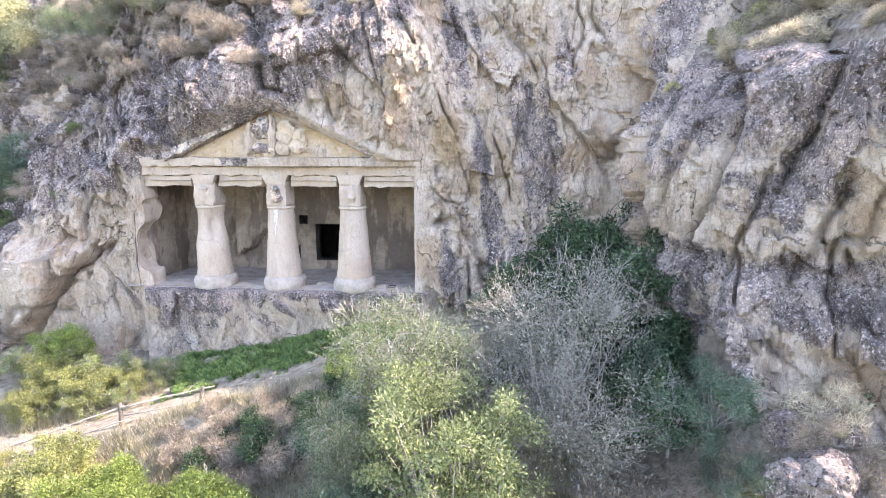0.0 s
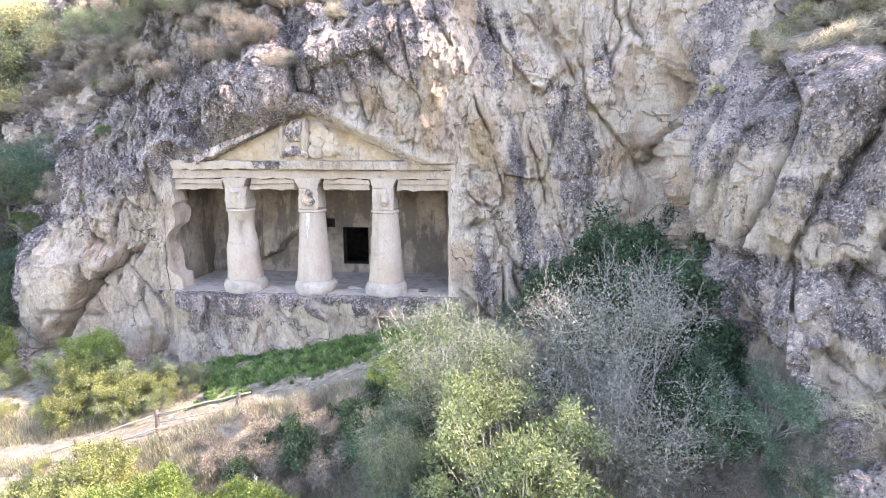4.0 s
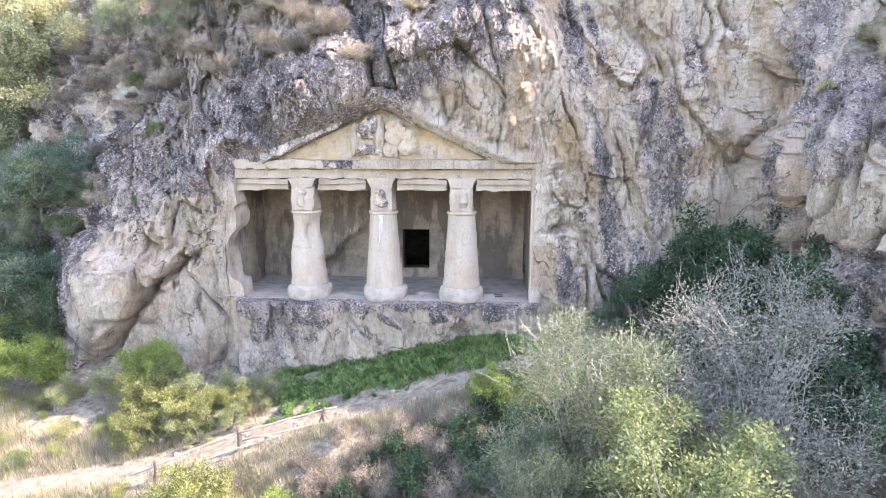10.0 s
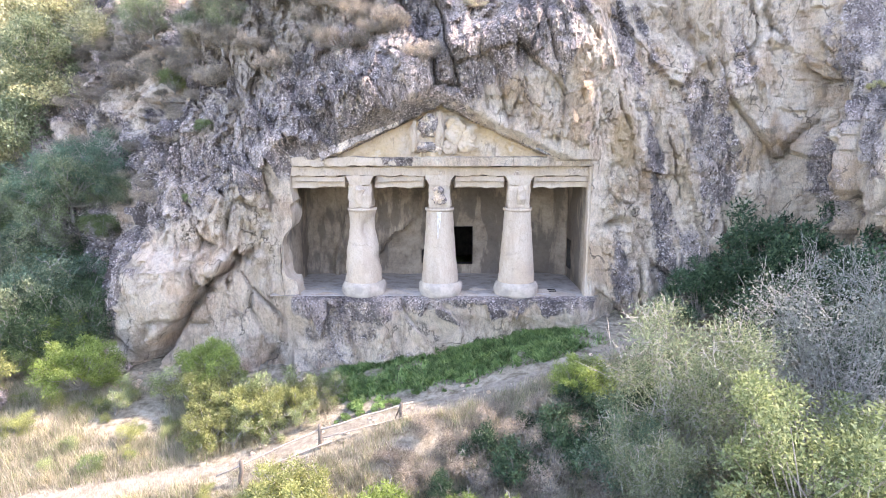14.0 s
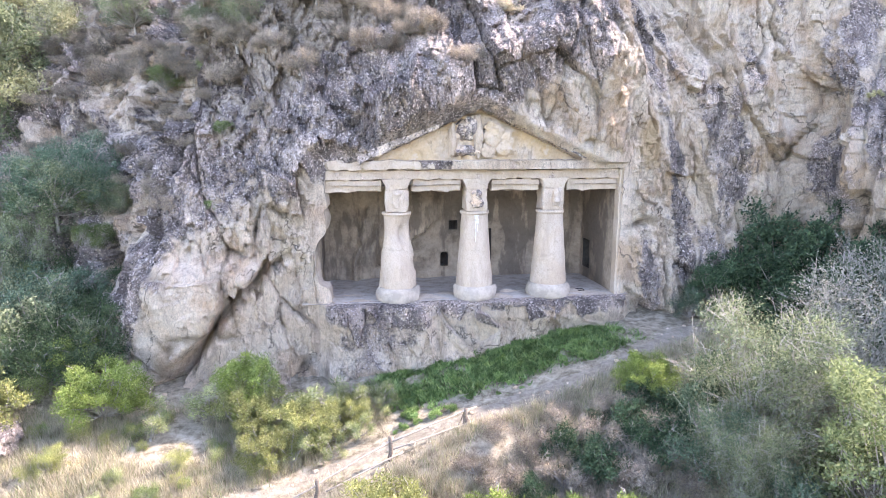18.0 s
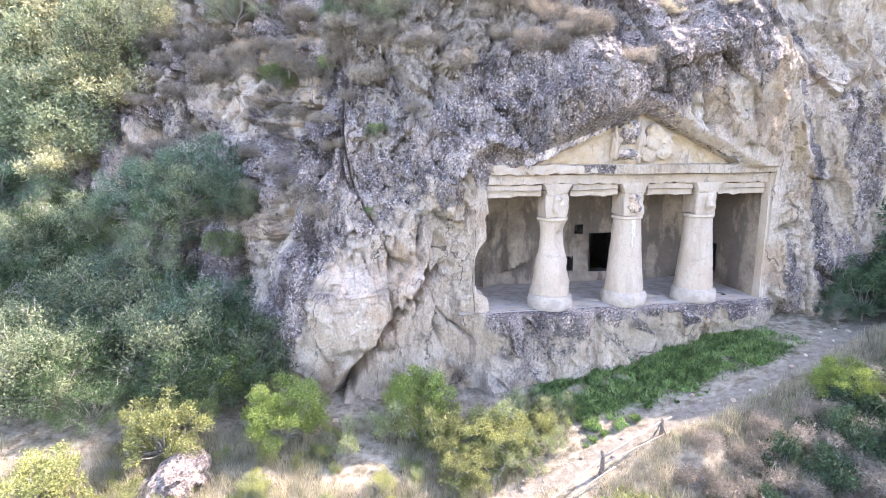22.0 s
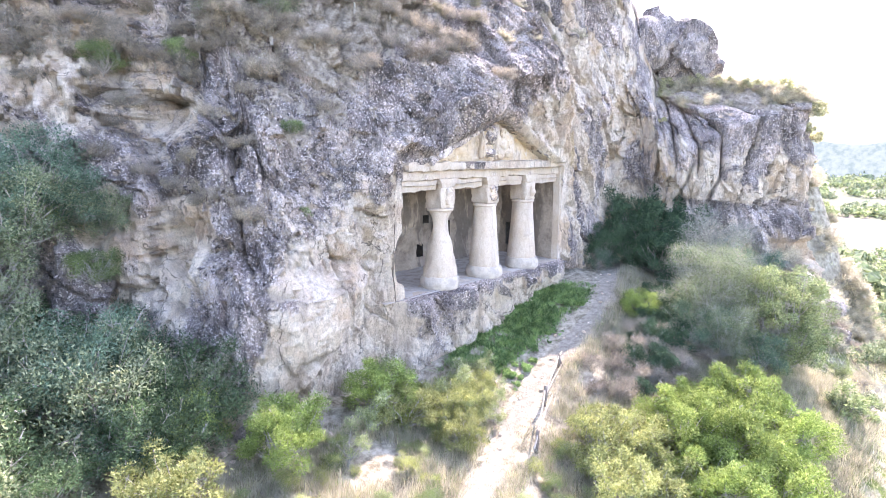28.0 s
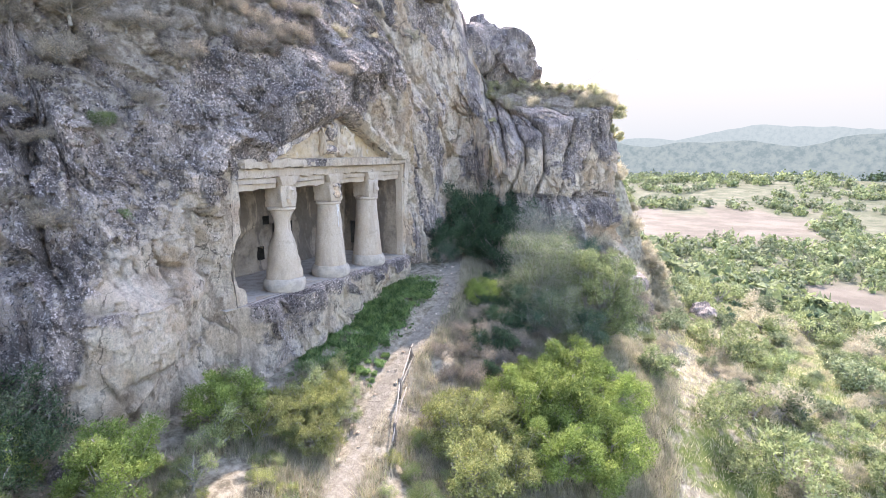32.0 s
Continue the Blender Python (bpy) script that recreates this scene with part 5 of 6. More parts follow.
grow(plant("bank_scrub", "brown", 0.7, 0.7, 20, 5200, 0.09, 0.12, 19, 16, "dry grey-brown scrub on the bank below the path", foot_gap=0.1), [(5.9, 9.6, 0.9), (6.6, 9.6, 0.9), (7.3, 9.5, 1.0), (8.0, 9.2, 0.9), (6.0, 8.4, 0.8), (7.0, 8.4, 0.9), (7.9, 8.0, 0.9), (8.8, 8.6, 0.9), (5.0, 8.6, 0.8), (-6.2, 13.9, 0.8), (-5.4, 13.2, 1.0), (-4.6, 13.7, 0.9), (-4.0, 12.8, 1.1), (-3.2, 13.4, 1.0), (-2.6, 12.6, 1.1), (-5.2, 12.2, 1.1), (-6.4, 12.6, 1.0), (-3.6, 11.8, 1.1), (-1.8, 13.2, 0.9), (-4.6, 11.4, 1.0), (-7.0, 13.2, 0.8), (-5.8, 11.6, 1.0), (-2.4, 11.2, 1.1), (2.8, 9.0, 1.0), (3.6, 9.6, 1.1), (4.4, 9.2, 1.0), (3.2, 10.4, 1.1), (4.2, 10.2, 1.0), (5.0, 9.9, 1.0)])
grow(plant("bank_shrub", "dark", 0.7, 0.9, 16, 3600, 0.06, 0.42, 20, 14, "low dark shrub on the shaded bank"), [(-4.9, 12.8, 0.9), (-3.3, 12.3, 1.1), (-2.2, 13.0, 1.0), (-5.9, 12.2, 0.8), (-1.2, 13.0, 1.0), (-3.9, 13.3, 0.6), (0.6, 13.2, 1.0), (1.6, 13.8, 1.0), (0.2, 14.2, 0.7), (-2.8, 13.4, 1.1), (-1.6, 12.4, 1.3), (-0.6, 13.6, 1.1), (-2.0, 14.1, 0.8), (-0.4, 12.8, 1.3), (-3.4, 12.9, 1.1), (-4.3, 12.2, 1.2), (-2.6, 11.9, 1.3)])

# ---- more plants: thicket in the gully, scrub on the heights, the slope and the valley ----


scat = random.Random(21)
gully = [(scat.uniform(-26, -16.9), scat.uniform(0, 1)) for _ in range(64)]
kinds = {}
for name, leaf, label in (("thicket_shrub", "green", "green leafy shrub in the overgrown gully"), ("thicket_shrub", "deep", "deep green shrub in the overgrown gully"), ("thicket_shrub", "blue", "blue-green shrub in the overgrown gully"), ("thicket_shrub", "olive", "grey-green shrub in the overgrown gully")):
    kinds[leaf] = plant(name, leaf, 1.05, 1.7, 60, 13000, 0.043, 0.45, len(kinds) + 40, 16, label, lump=(0.13, 0.27), loose=0.30)
lots, bank = {k: [] for k in kinds}, []
for i, (x, f) in enumerate(gully):
    foot_y = float(np.interp(x, foot[:, 0], foot[:, 1]))
    y = 17.6 + (foot_y + 0.9 - 17.6) * f
    lots[("deep", "deep", "blue", "green", "deep", "olive")[i % 6]].append((x, y, scat.uniform(0.75, 1.4)))
for i in range(34):
    lots[("blue", "olive", "deep", "green")[i % 4]].append((scat.uniform(-26, -17.3), scat.uniform(0.2, 3.4), scat.uniform(0.6, 1.1), True))
lots["blue"] += [(-20.4, 2.3, 1.15, True), (-19.9, 2.9, 1.0, True)]
lots["green"] += [(-17.3, 7.0, 0.95, True), (-16.6, 7.4, 0.8, True), (-13.1, 5.2, 0.45, True), (-13.5, 2.9, 0.38, True)]
lots["olive"] += [(-12.5, 8.6, 0.7, True), (-10.2, 9.3, 0.7, True), (-14.6, 8.4, 0.6, True), (-11.6, 9.8, 0.8, True), (-8.6, 9.9, 0.6, True), (-15.6, 9.4, 0.8, True), (-18.6, 9.5, 0.9, True), (-13.6, 10.2, 0.8, True)]
for i in range(52):     # sunny bank south of the path, and the foot of the rock
    if i % 3:
        bx = scat.uniform(-23, -9.4)
        by = scat.uniform(8.2, float(np.interp(bx, PATH_X, PATH_Y)) - 1.3)
    else:
        bx, by = scat.uniform(-20, -13.2), scat.uniform(14.6, 17.2)
    bank.append((i, bx, by, scat.uniform(0.35, 0.8)))
pr = random.Random(5)
while len(bank) < 84:     # along the foot of the rock and the path's edge
    bx, by = pr.uniform(-18, -10.2), pr.uniform(11.6, 16.8)
    if abs(by - float(np.interp(bx, PATH_X, PATH_Y))) > 0.85:
        bank.append((len(bank), bx, by, pr.uniform(0.4, 0.85)))
for k, ob in kinds.items():
    grow(ob, lots[k], 3)
for n_kind, (leaf, label) in enumerate((("yellow", "yellow-green bush on the sunny bank"), ("lime", "pale green bush on the sunny bank"), ("green", "green bush on the sunny bank"))):
    grow(plant("bank_bush", leaf, 0.85, 1.3, 30, 9000, 0.042, 0.42, 70 + n_kind, 18, label), [(x, y, k) for i, x, y, k in bank if i % 3 == n_kind or (i % 3 == 2 and i % 2 == 0 and n_kind == 0)], 12)
heights = plant("hill_tree", "khaki", 1.5, 2.7, 34, 8000, 0.095, 0.5, 51, 10, "sunlit bleached olive-green tree high on the slope", "tree")
grow(heights, [(-26.5, 6.2, 1.2, True), (-24.6, 7.6, 1.0, True), (-29, 8, 1.3, True), (-27.5, 10, 1.2, True), (-23.6, 9.6, 1.0, True), (-24.8, 4.6, 0.8, True), (-23.0, 6.0, 0.95, True), (-24.2, 6.4, 1.0, True), (-23.8, 3.6, 0.7, True), (-26.2, 8.6, 1.2, True), (-31, 5.5, 1.2, True), (-21.5, 8.8, 0.7, True)], 4)
heights = plant("hill_tree", "olive", 1.5, 2.6, 34, 8000, 0.095, 0.5, 52, 10, "pale grey-green tree high on the slope", "tree")
grow(heights, [(-28, 6.5, 1.2, True), (-25.6, 9.0, 1.1, True), (-22.6, 7.2, 0.7, True), (-30, 11, 1.3, True), (-26.0, 4.2, 0.9, True), (-23.4, 4.6, 0.9, True), (-25.0, 5.6, 1.1, True), (-22.6, 8.0, 0.8, True), (-25.4, 7.4, 1.2, True), (-33, 8, 1.3, True), (-19.5, 12, 0.9, True), (-14, 13, 0.8, True)], 5)
scrub = plant("dry_scrub", "brown", 0.6, 0.55, 22, 4200, 0.09, 0.12, 53, 14, "dry grey-brown scrub clinging to the rock", foot_gap=0.1)
spots = [(scat.uniform(-22, -6.5), 0, scat.uniform(0.6, 1.25), True) for _ in range(62)]
spots = [(x, scat.uniform(max(5.6, 5.8 + 0.28 * (x + 12)), 11.5), s, True) for x, _, s, _ in spots]
spots += [(scat.uniform(-21.5, -15.2), scat.uniform(2.5, 9.5), scat.uniform(0.4, 0.9), True) for _ in range(34)]
spots += [(-19.5, 7.5, 1.6, True), (-18.6, 8.2, 1.7, True), (-17.8, 7.8, 1.5, True), (-20.2, 8.6, 1.6, True)]
spots += [(4.5, 5.2, 0.45, True), (4.0, 6.2, 0.3, True), (3.6, 4.6, 0.4, True), (-15.4, 3.4, 0.5, True), (-14.6, 5.0, 0.6, True), (-16.2, 4.6, 0.6, True)]
spots += [(scat.uniform(-20, -4.5), scat.uniform(7.0, 11.0), scat.uniform(0.5, 1.0), True) for _ in range(40)]
spots += [(scat.uniform(5.6, 10.5), scat.uniform(6.8, 9.8), scat.uniform(0.5, 0.9)) for _ in range(22)]
grow(scrub, spots, 6)
tops = plant("straw_tuft", "straw", 0.6, 0.6, 12, 1100, 0.22, 0.09, 54, 0, "sun-bleached grass tuft on a rock ledge", "grass", foot_gap=0.05)
grow(tops, [(scat.uniform(5.6, 11.5), scat.uniform(7.0, 9.5), scat.uniform(0.5, 1.0), True) for _ in range(120)] + [(scat.uniform(-9, 3), scat.uniform(9.0, 11.0), scat.uniform(0.4, 0.8), True) for _ in range(16)] + [(scat.uniform(9.5, 15), scat.uniform(5.5, 10.5), scat.uniform(0.7, 1.4)) for _ in range(70)] + [(scat.uniform(5.0, 9.5), scat.uniform(7.2, 10.0), scat.uniform(0.5, 0.95)) for _ in range(22)], 7)
crest_shrub = plant("crest_shrub", "khaki", 0.8, 1.0, 10, 2200, 0.10, 0.4, 55, 16, "pale shrub on top of the crag")
grow(crest_shrub, [(6.6, 7.6, 0.8, True), (7.4, 8.3, 0.8, True), (8.2, 8.6, 0.9, True), (8.9, 8.0, 0.9, True), (6.0, 8.2, 0.6, True), (7.0, 9.4, 0.9, True), (5.3, 6.3, 0.35, True), (10.5, 5.8, 0.8, True), (9.4, 8.7, 1.0, True), (10.0, 8.2, 1.0, True), (8.6, 9.2, 0.9, True), (4.0, 12.5, 0.9, True), (5.5, 12.6, 0.9, True), (2.0, 12.5, 0.8, True), (6.8, 11.0, 0.9, True), (10.2, 7.2, 1.4, True), (10.8, 6.6, 1.3, True), (9.6, 7.8, 1.3, True), (10.0, 9.2, 1.4, True), (9.0, 9.8, 1.4, True), (11.2, 5.4, 1.2, True), (8.0, 10.6, 1.3, True), (7.2, 12.6, 1.4, True)], 8)

# the open slope: bushes thinning out towards the valley
slope_kinds = [plant("slope_bush", leaf, 0.9, 1.2, 14, 1800, 0.18 if leaf == "straw" else 0.095, 0.09 if leaf == "straw" else 0.5, 60 + i, 6, label) for i, (leaf, label) in enumerate((("soft", "soft green bush on the open slope"), ("lime", "pale green bush on the open slope"), ("olive", "grey-green bush on the open slope"), ("straw", "bleached dry bush on the open slope")))]
spots = [[], [], [], []]
for i in range(230):
    x = scat.uniform(-14, 62)
    y = 11.2 - scat.uniform(0, 1) ** 1.3 * (14 + max(0, x) * 0.9)
    if x < 7 and y > 8.2 and x > -5.5:
        continue
    if abs(y - 5.6 - 0.5 * math.sin(x * 0.5)) < 0.8 and x < 12:
        continue
    if x < -3 and y > 3.0:
        continue
    spots[i % 4].append((x, y, scat.uniform(0.45, 1.1) * (1 + max(0, x) / 60)))
for i in range(170):
    bx, by = scat.uniform(-11, 22), scat.uniform(-7, 6.6)
    if abs(by - 5.4) > 0.7:
        spots[(0, 1, 2, 2, 3)[i % 5]].append((bx, by, scat.uniform(0.3, 0.75)))
for ob, s in zip(slope_kinds, spots):
    grow(ob, s, 9)
cypress = plant("juniper", "blue", 0.42, 1.9, 12, 1500, 0.11, 0.35, 66, 0, "small blue-green upright juniper on the slope", "tree", foot_gap=0.1)
grow(cypress, [(20, 5.5, 1.1), (30, -6, 1.3), (36, 1, 1.5), (24, 1, 1.2), (45, -10, 1.6), (52, 2, 1.7)], 10)


def blades(name, spots, leaf, per, height, width, lean_by, seed, label):
    """Grass as one mesh of thin bent blades; spots: (n, 3) roots."""
    r = np.random.default_rng(seed)
    n = len(spots) * per
    root = np.repeat(spots, per, 0) + np.concatenate([r.normal(0, 0.13, (n, 2)), np.zeros((n, 1))], 1)
    a = r.uniform(0, math.tau, n)
    d = np.stack([np.cos(a), np.sin(a), 0 * a], 1)
    s = np.stack([-np.sin(a), np.cos(a), 0 * a], 1) * width
    h = height * r.uniform(0.4, 1.25, n)[:, None]
    tip = root + d * h * lean_by * r.uniform(0.2, 1.4, n)[:, None] + np.array([0, 0, 1]) * h
    v = np.stack([root - s, root + s, tip], 1).reshape(-1, 3)
    v[:, 2] -= 0.02
    ob = new(name, mesh_of(name, v, np.arange(n * 3).reshape(-1, 3), LEAF[leaf]))
    return tagged(ob, label, "grass", kind="stuff")


def lie(x, y):
    return np.stack([x, y, ground(x, y)], 1)


r = np.random.default_rng(8)
x, y = r.uniform(-25, 3, 30000), r.uniform(6, 17.5, 30000)
yp = smooth_path(x, PATH_Y)
dens = fbm(np.stack([x, y, 0 * x], 1) * 0.5, 3, 81)
by_fence = (x > -11.2) & (x < -6.4) & (np.abs(y - 14.7 - 0.29 * (x + 6.86)) < 0.2)
ok = (np.abs(y - yp) > 0.55) & ~by_fence & ~((y > yp) & (x > -8.7)) & (dens > -0.3)
blades("dry_grass", lie(x[ok], y[ok]), "straw", 11, 0.32, 0.007, 0.7, 1, "long bleached dry grass along the path")
blades("mixed_grass", lie(x[ok][::3] + 0.05, y[ok][::3]), "lime", 10, 0.26, 0.007, 0.7, 4, "pale green grass among the dry stalks")
x, y = r.uniform(-30, 40, 24000), r.uniform(-14, 9, 24000)
blades("slope_grass", lie(x[::2], y[::2]), "straw", 9, 0.26, 0.009, 0.8, 2, "thin dry grass on the open slope")
blades("slope_weeds", lie(x[1::2], y[1::2]), "khaki", 9, 0.24, 0.010, 0.8, 5, "olive weeds on the open slope")
x, y = r.uniform(-11.2, -0.6, 5200), r.uniform(14.5, 18, 5200)
yp = smooth_path(x, PATH_Y)
ok = (y > yp + 0.65 + r.normal(0, 0.28, len(x)) + 0.4 * fbm(np.stack([x, y, 0 * x], 1) * 1.1, 3, 85)) & (x > -8.7 + r.normal(0, 0.35, len(x))) & (x < -1.7 + r.normal(0, 0.4, len(x))) & (y > 18.25 - 0.0955 * (x + 5.55) - 2.0 + r.normal(0, 0.2, len(x))) & (y < 18.4 - 0.0955 * (x + 5.5) - 0.4)
ok &= fbm(np.stack([x, y, 0 * x], 1) * 1.6, 4, 83) > -0.3
blades("green_grass", lie(x[ok], y[ok]), "grass", 24, 0.13, 0.028, 1.6, 3, "fresh green weeds at the foot of the tomb")

weed = plant("weed", "grass", 0.3, 0.35, 10, 900, 0.06, 0.55, 91, 0, "low fresh green weed at the foot of the tomb", "plant", foot_gap=0.1)
pr = random.Random(77)
grow(weed, [(wx, smooth_path(np.array([wx]), PATH_Y)[0] + pr.uniform(0.5, 1.9), pr.uniform(0.5, 1.3)) for wx in [pr.uniform(-8.8, -1.5) for _ in range(60)]], 13)

# ---- the fence of bleached poles ----
fence = new("pole_fence")
tagged(fence, "rickety fence of bleached poles beside the path", "fence")


def pole(name, a, b, r0, r1, mat, label=""):
    a, b = np.array(a, float), np.array(b, float)
    rr = random.Random(int(a[0] * 100 + b[1] * 10))
    pathp = [a + (b - a) * i / 6 + np.array([rr.gauss(0, 0.012), rr.gauss(0, 0.012), rr.gauss(0, 0.012)]) for i in range(7)]
    v, f = stick(pathp, [r0 + (r1 - r0) * i / 6 for i in range(7)], 8)
    f = f + [list(range(8))[::-1], list(range(48, 56))]
    return under(new(name, mesh_of(name, [list(map(float, q)) for q in v], f, mat, True)), fence, label)


def gz_at(x, y):
    return float(ground(np.array([x], float), np.array([y], float))[0])


A, B, Cc = (-6.86, 14.70), (-8.90, 14.15), (-10.7, 13.45)
for (px, py), tall in ((A, -2.02), (B, -2.28), (Cc, -2.75)):
    pole("post", (px, py, gz_at(px, py) - 0.2), (px + 0.02, py, tall + 0.06), 0.06, 0.05, wood_mat, "dark weathered post")
pole("rail", (A[0] + 0.35, A[1] + 0.1, -1.98), (B[0], B[1] - 0.03, -2.33), 0.02, 0.026, pale_wood_mat, "bleached rail")
pole("rail", (B[0] + 0.1, B[1] + 0.04, -2.31), (Cc[0] - 0.5, Cc[1] - 0.2, -2.95), 0.026, 0.02, pale_wood_mat, "bleached rail")
pole("rail", (A[0] + 0.2, A[1] - 0.05, -2.32), (B[0] - 0.1, B[1] + 0.03, -2.62), 0.021, 0.018, pale_wood_mat, "bleached rail")
pole("rail", (B[0] + 0.3, B[1] - 0.08, -2.62), (Cc[0] + 0.2, Cc[1] + 0.12, -3.1), 0.021, 0.018, pale_wood_mat, "bleached rail")
for dx, dy in ((-0.16, 0.1), (0.18, 0.05), (0.1, -0.2)):
    pole("brace", (A[0] + dx, A[1] + dy, gz_at(A[0], A[1]) - 0.1), (A[0] + dx * 0.1, A[1] + dy * 0.1, -2.1), 0.022, 0.018, wood_mat)

# ---- loose rocks ----


def boulder(x, y, size, seed, squash=0.6, z=None, label="rough grey boulder lying on the slope"):
    bm = bmesh.new()
    bmesh.ops.create_icosphere(bm, subdivisions=4 if size > 0.2 else 2, radius=1.0)
    co = np.array([v.co[:] for v in bm.verts])
    f, e = facets(co * 1.1 + seed * 7.7, 200 + seed, 0.9)
    g, e2 = facets(co * 3.2 + seed * 7.7, 210 + seed, 0.9)
    rad = 1 + 0.28 * f + 0.07 * g + 0.06 * fbm(co * 4, 3, seed)
    for v, k in zip(bm.verts, rad):
        v.co = Vector((v.co.x * k * size, v.co.y * k * size * 0.8, v.co.z * k * size * squash))
    me = bpy.data.meshes.new("boulder")
    bm.to_mesh(me)
    bm.free()
    a = me.attributes.new("crust", "FLOAT", "POINT")
    a.data.foreach_set("value", np.full(len(me.vertices), 0.95 if size > 0.2 else 0.1, dtype=np.float32))
    me.materials.append(rock_mat)
    ob = tagged(new("boulder", me), label, "boulder", "loose rocks")
    ob.matrix_world = Matrix.Translation((x, y, (gz_at(x, y) if z is None else z) + size * squash * 0.25)) @ Matrix.Rotation(seed * 1.3, 4, "Z")
    return ob


boulder(-18.5, 16.1, 0.85, 1)
boulder(-20.0, 14.6, 0.7, 2)
boulder(5.6, 8.6, 0.9, 3, 0.6)
boulder(7.2, 8.2, 1.0, 4, 0.7)
for i, (bx, by, bs_) in enumerate(((6.2, 9.2, 0.5), (6.9, 9.0, 0.65), (7.8, 8.9, 0.5), (5.4, 9.0, 0.4), (8.3, 8.3, 0.7), (6.4, 8.4, 0.45), (7.6, 9.6, 0.4), (8.4, 9.3, 0.55), (6.5, 9.8, 0.4), (7.4, 7.4, 0.5), (8.9, 7.6, 0.6), (5.7, 7.8, 0.35))):
    boulder(bx, by, bs_, 60 + i, 0.8, label="broken grey rock below the crag")
for bx, by, bz, bs_, bk in ((10.8, 16.4, 9.6, 1.7, 81), (12.0, 15.4, 9.3, 1.2, 82), (10.4, 17.9, 10.4, 1.6, 83), (9.4, 17.6, 10.2, 1.5, 84)):
    boulder(bx, by, bs_, bk, 1.0, bz, "grey rock outcrop on top of the crag")
boulder(-16.2, 18.5, 0.35, 5)
boulder(-15.6, 18.3, 0.28, 6)
boulder(19, 3.5, 1.3, 7, 0.9)
for i in range(26):
    sz = scat.uniform(0.05, 0.14)
    boulder(scat.uniform(-17.2, -14.5), scat.uniform(17.2, 18.3), sz, 10 + i, 0.7, label="small pale stone fallen from the rock face")

for i in range(30):
    bx = scat.uniform(-12, 1)
    by = float(smooth_path(np.array([bx]), PATH_Y)[0]) + scat.gauss(0, 0.45)
    boulder(bx, by, scat.uniform(0.03, 0.09), 100 + i, 0.7, label="small stone lying on the dirt path")

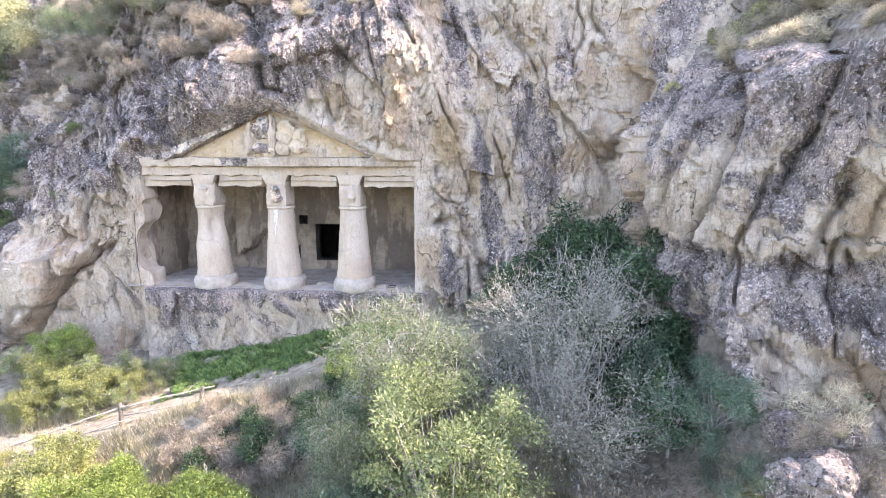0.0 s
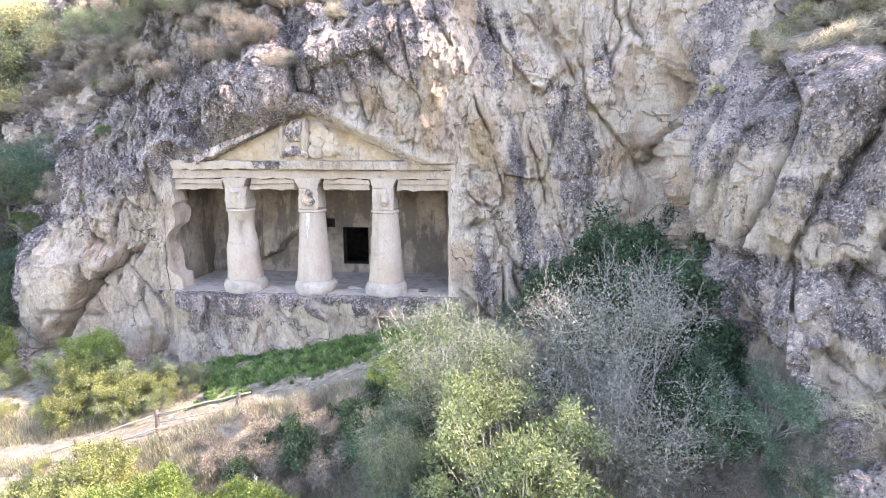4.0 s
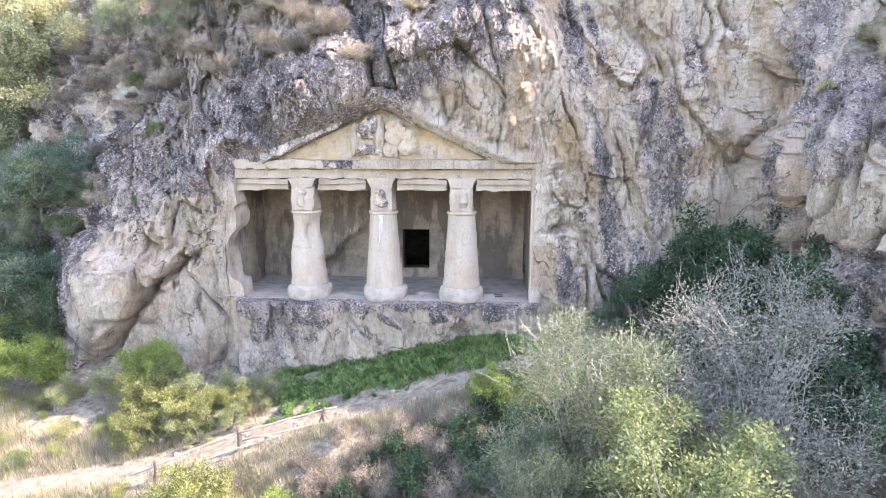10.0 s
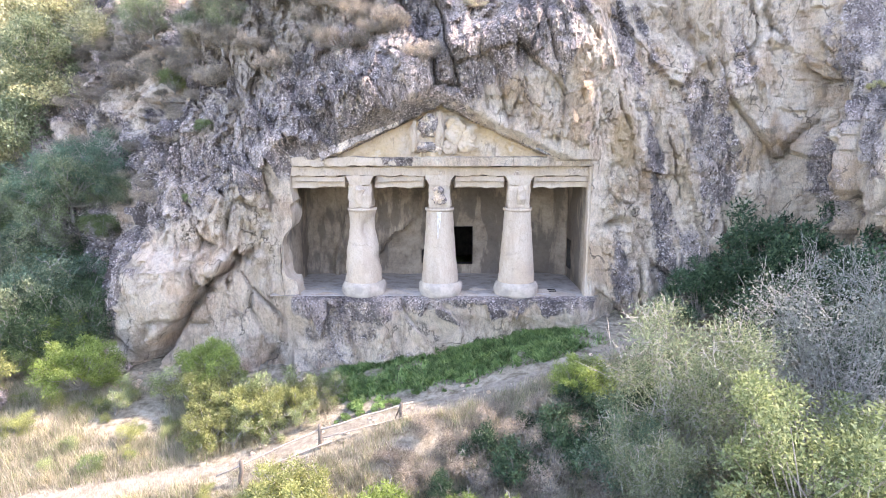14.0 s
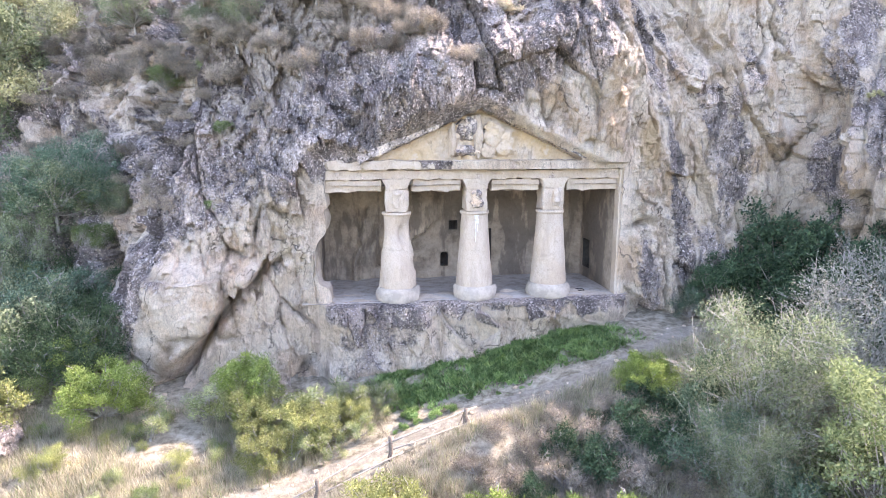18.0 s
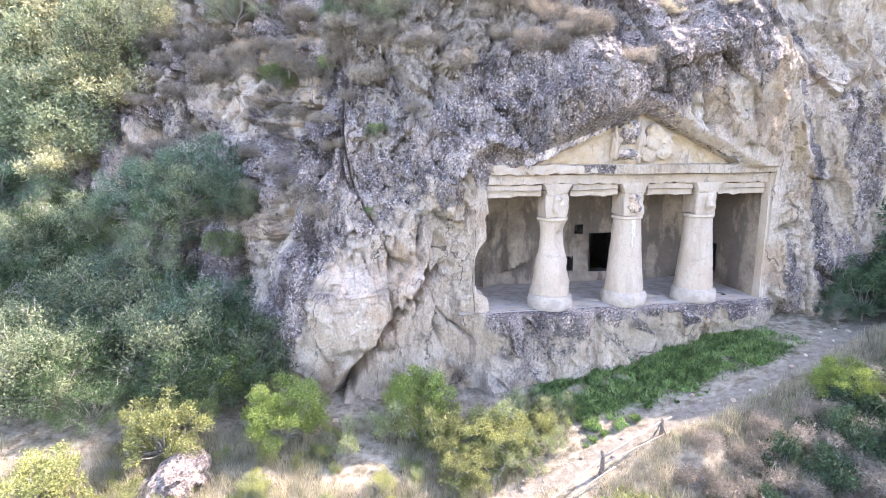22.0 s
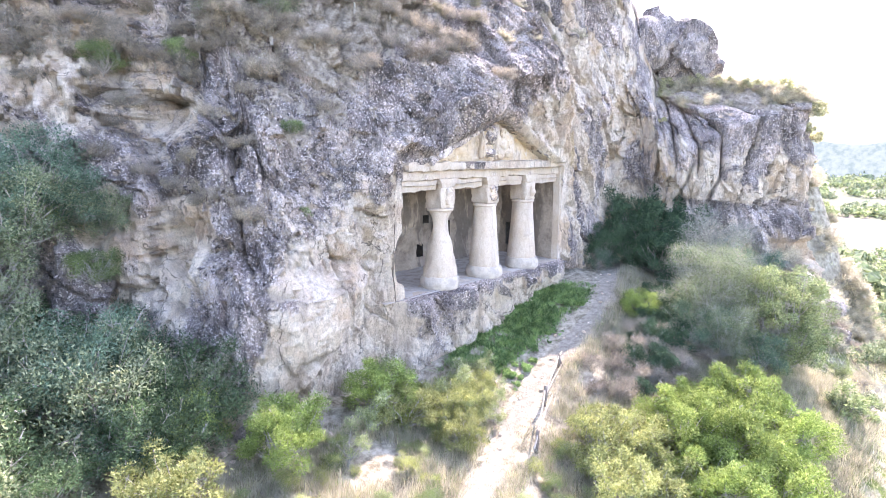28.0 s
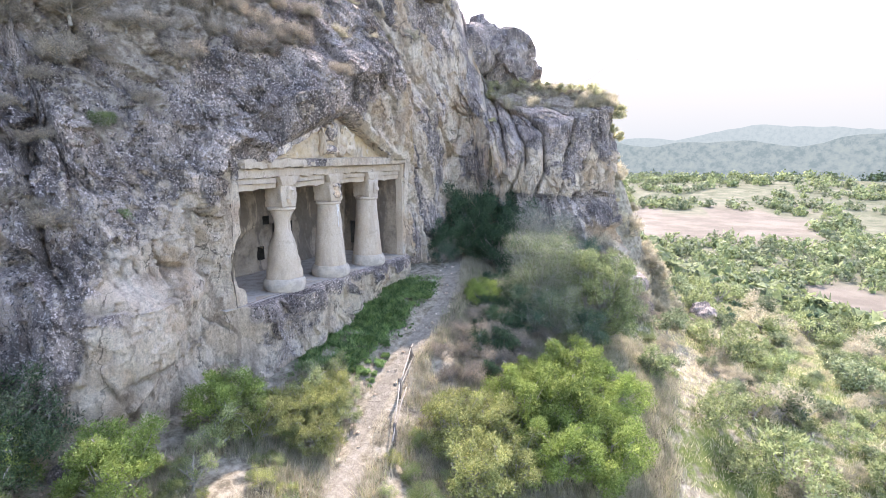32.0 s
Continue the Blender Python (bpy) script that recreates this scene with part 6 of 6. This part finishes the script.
# ---- the valley ----
r = np.random.default_rng(31)
n = 6400
ang, dist = r.uniform(radians(-35), radians(28), n), 55 * np.exp(r.uniform(0, 2.85, n))
tx, ty = -10 + dist * np.cos(ang), 5 + dist * np.sin(ang)
q = np.stack([tx, ty, 0 * tx], 1)
ok = (fbm(q * 0.012, 3, 91) > -0.22) & ~field_at(tx, ty)
tx, ty, dist = tx[ok], ty[ok], dist[ok]
tz = ground(tx, ty)
for leaf_name, lo, hi in (("soft", 0, 0.6), ("olive", 0.6, 1.0)):
    pick = (hash01((tx * 10).astype(int), (ty * 10).astype(int), 0 * tx.astype(int)) >= lo) & (hash01((tx * 10).astype(int), (ty * 10).astype(int), 0 * tx.astype(int)) < hi)
    m, per = int(pick.sum()), 52
    size = r.uniform(0.8, 2.5, m) * (1 + dist[pick] / 300)
    c = np.stack([tx[pick], ty[pick], tz[pick] + size * 0.5], 1)
    d = r.normal(size=(m, per, 3))
    d /= np.linalg.norm(d, axis=2)[:, :, None]
    p = c[:, None, :] + d * (size[:, None] * r.uniform(0.4, 1.1, (m, per)))[:, :, None] * np.array([1, 1, 0.8])
    al = r.normal(size=(m, per, 3))
    al /= np.linalg.norm(al, axis=2)[:, :, None]
    sd = np.cross(al, d)
    sc = (size * 0.33)[:, None, None]
    v = np.stack([p - sd * sc * 0.8, p + al * sc * 1.3, p + sd * sc * 0.8], 2).reshape(-1, 3)
    wood = new("valley_trees", mesh_of("valley_trees", v, np.arange(len(v)).reshape(-1, 3), LEAF[leaf_name]))
    tagged(wood, "scattered trees and hedges over the valley floor", "trees", kind="stuff")


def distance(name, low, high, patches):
    """A far layer that glows, its haze painted into a colour paling with height."""
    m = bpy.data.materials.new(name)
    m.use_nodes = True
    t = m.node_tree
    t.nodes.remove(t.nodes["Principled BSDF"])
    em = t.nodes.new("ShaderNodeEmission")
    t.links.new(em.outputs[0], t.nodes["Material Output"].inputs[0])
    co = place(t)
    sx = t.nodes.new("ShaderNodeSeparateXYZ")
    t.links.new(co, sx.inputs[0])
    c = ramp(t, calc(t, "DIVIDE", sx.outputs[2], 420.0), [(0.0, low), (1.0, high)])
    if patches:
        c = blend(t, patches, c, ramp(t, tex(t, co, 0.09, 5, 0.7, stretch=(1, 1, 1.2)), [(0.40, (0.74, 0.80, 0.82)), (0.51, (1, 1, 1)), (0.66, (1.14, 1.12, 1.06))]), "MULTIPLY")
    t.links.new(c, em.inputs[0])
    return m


ang = np.linspace(radians(-75), radians(60), 220)
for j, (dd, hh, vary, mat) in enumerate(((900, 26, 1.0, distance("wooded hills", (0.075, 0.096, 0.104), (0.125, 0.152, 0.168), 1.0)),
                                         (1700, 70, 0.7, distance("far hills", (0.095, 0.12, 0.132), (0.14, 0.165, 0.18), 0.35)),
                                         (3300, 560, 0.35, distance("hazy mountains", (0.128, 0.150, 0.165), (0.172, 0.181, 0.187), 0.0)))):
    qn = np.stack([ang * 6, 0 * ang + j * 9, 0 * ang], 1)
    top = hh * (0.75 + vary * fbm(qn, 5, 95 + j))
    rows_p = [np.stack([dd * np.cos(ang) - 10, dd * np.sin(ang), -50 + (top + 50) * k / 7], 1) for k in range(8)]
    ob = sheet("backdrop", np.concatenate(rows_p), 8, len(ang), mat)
    tagged(ob, "glowing backdrop of pale hills closing the valley, haze in the colour", "hills", kind="structure")
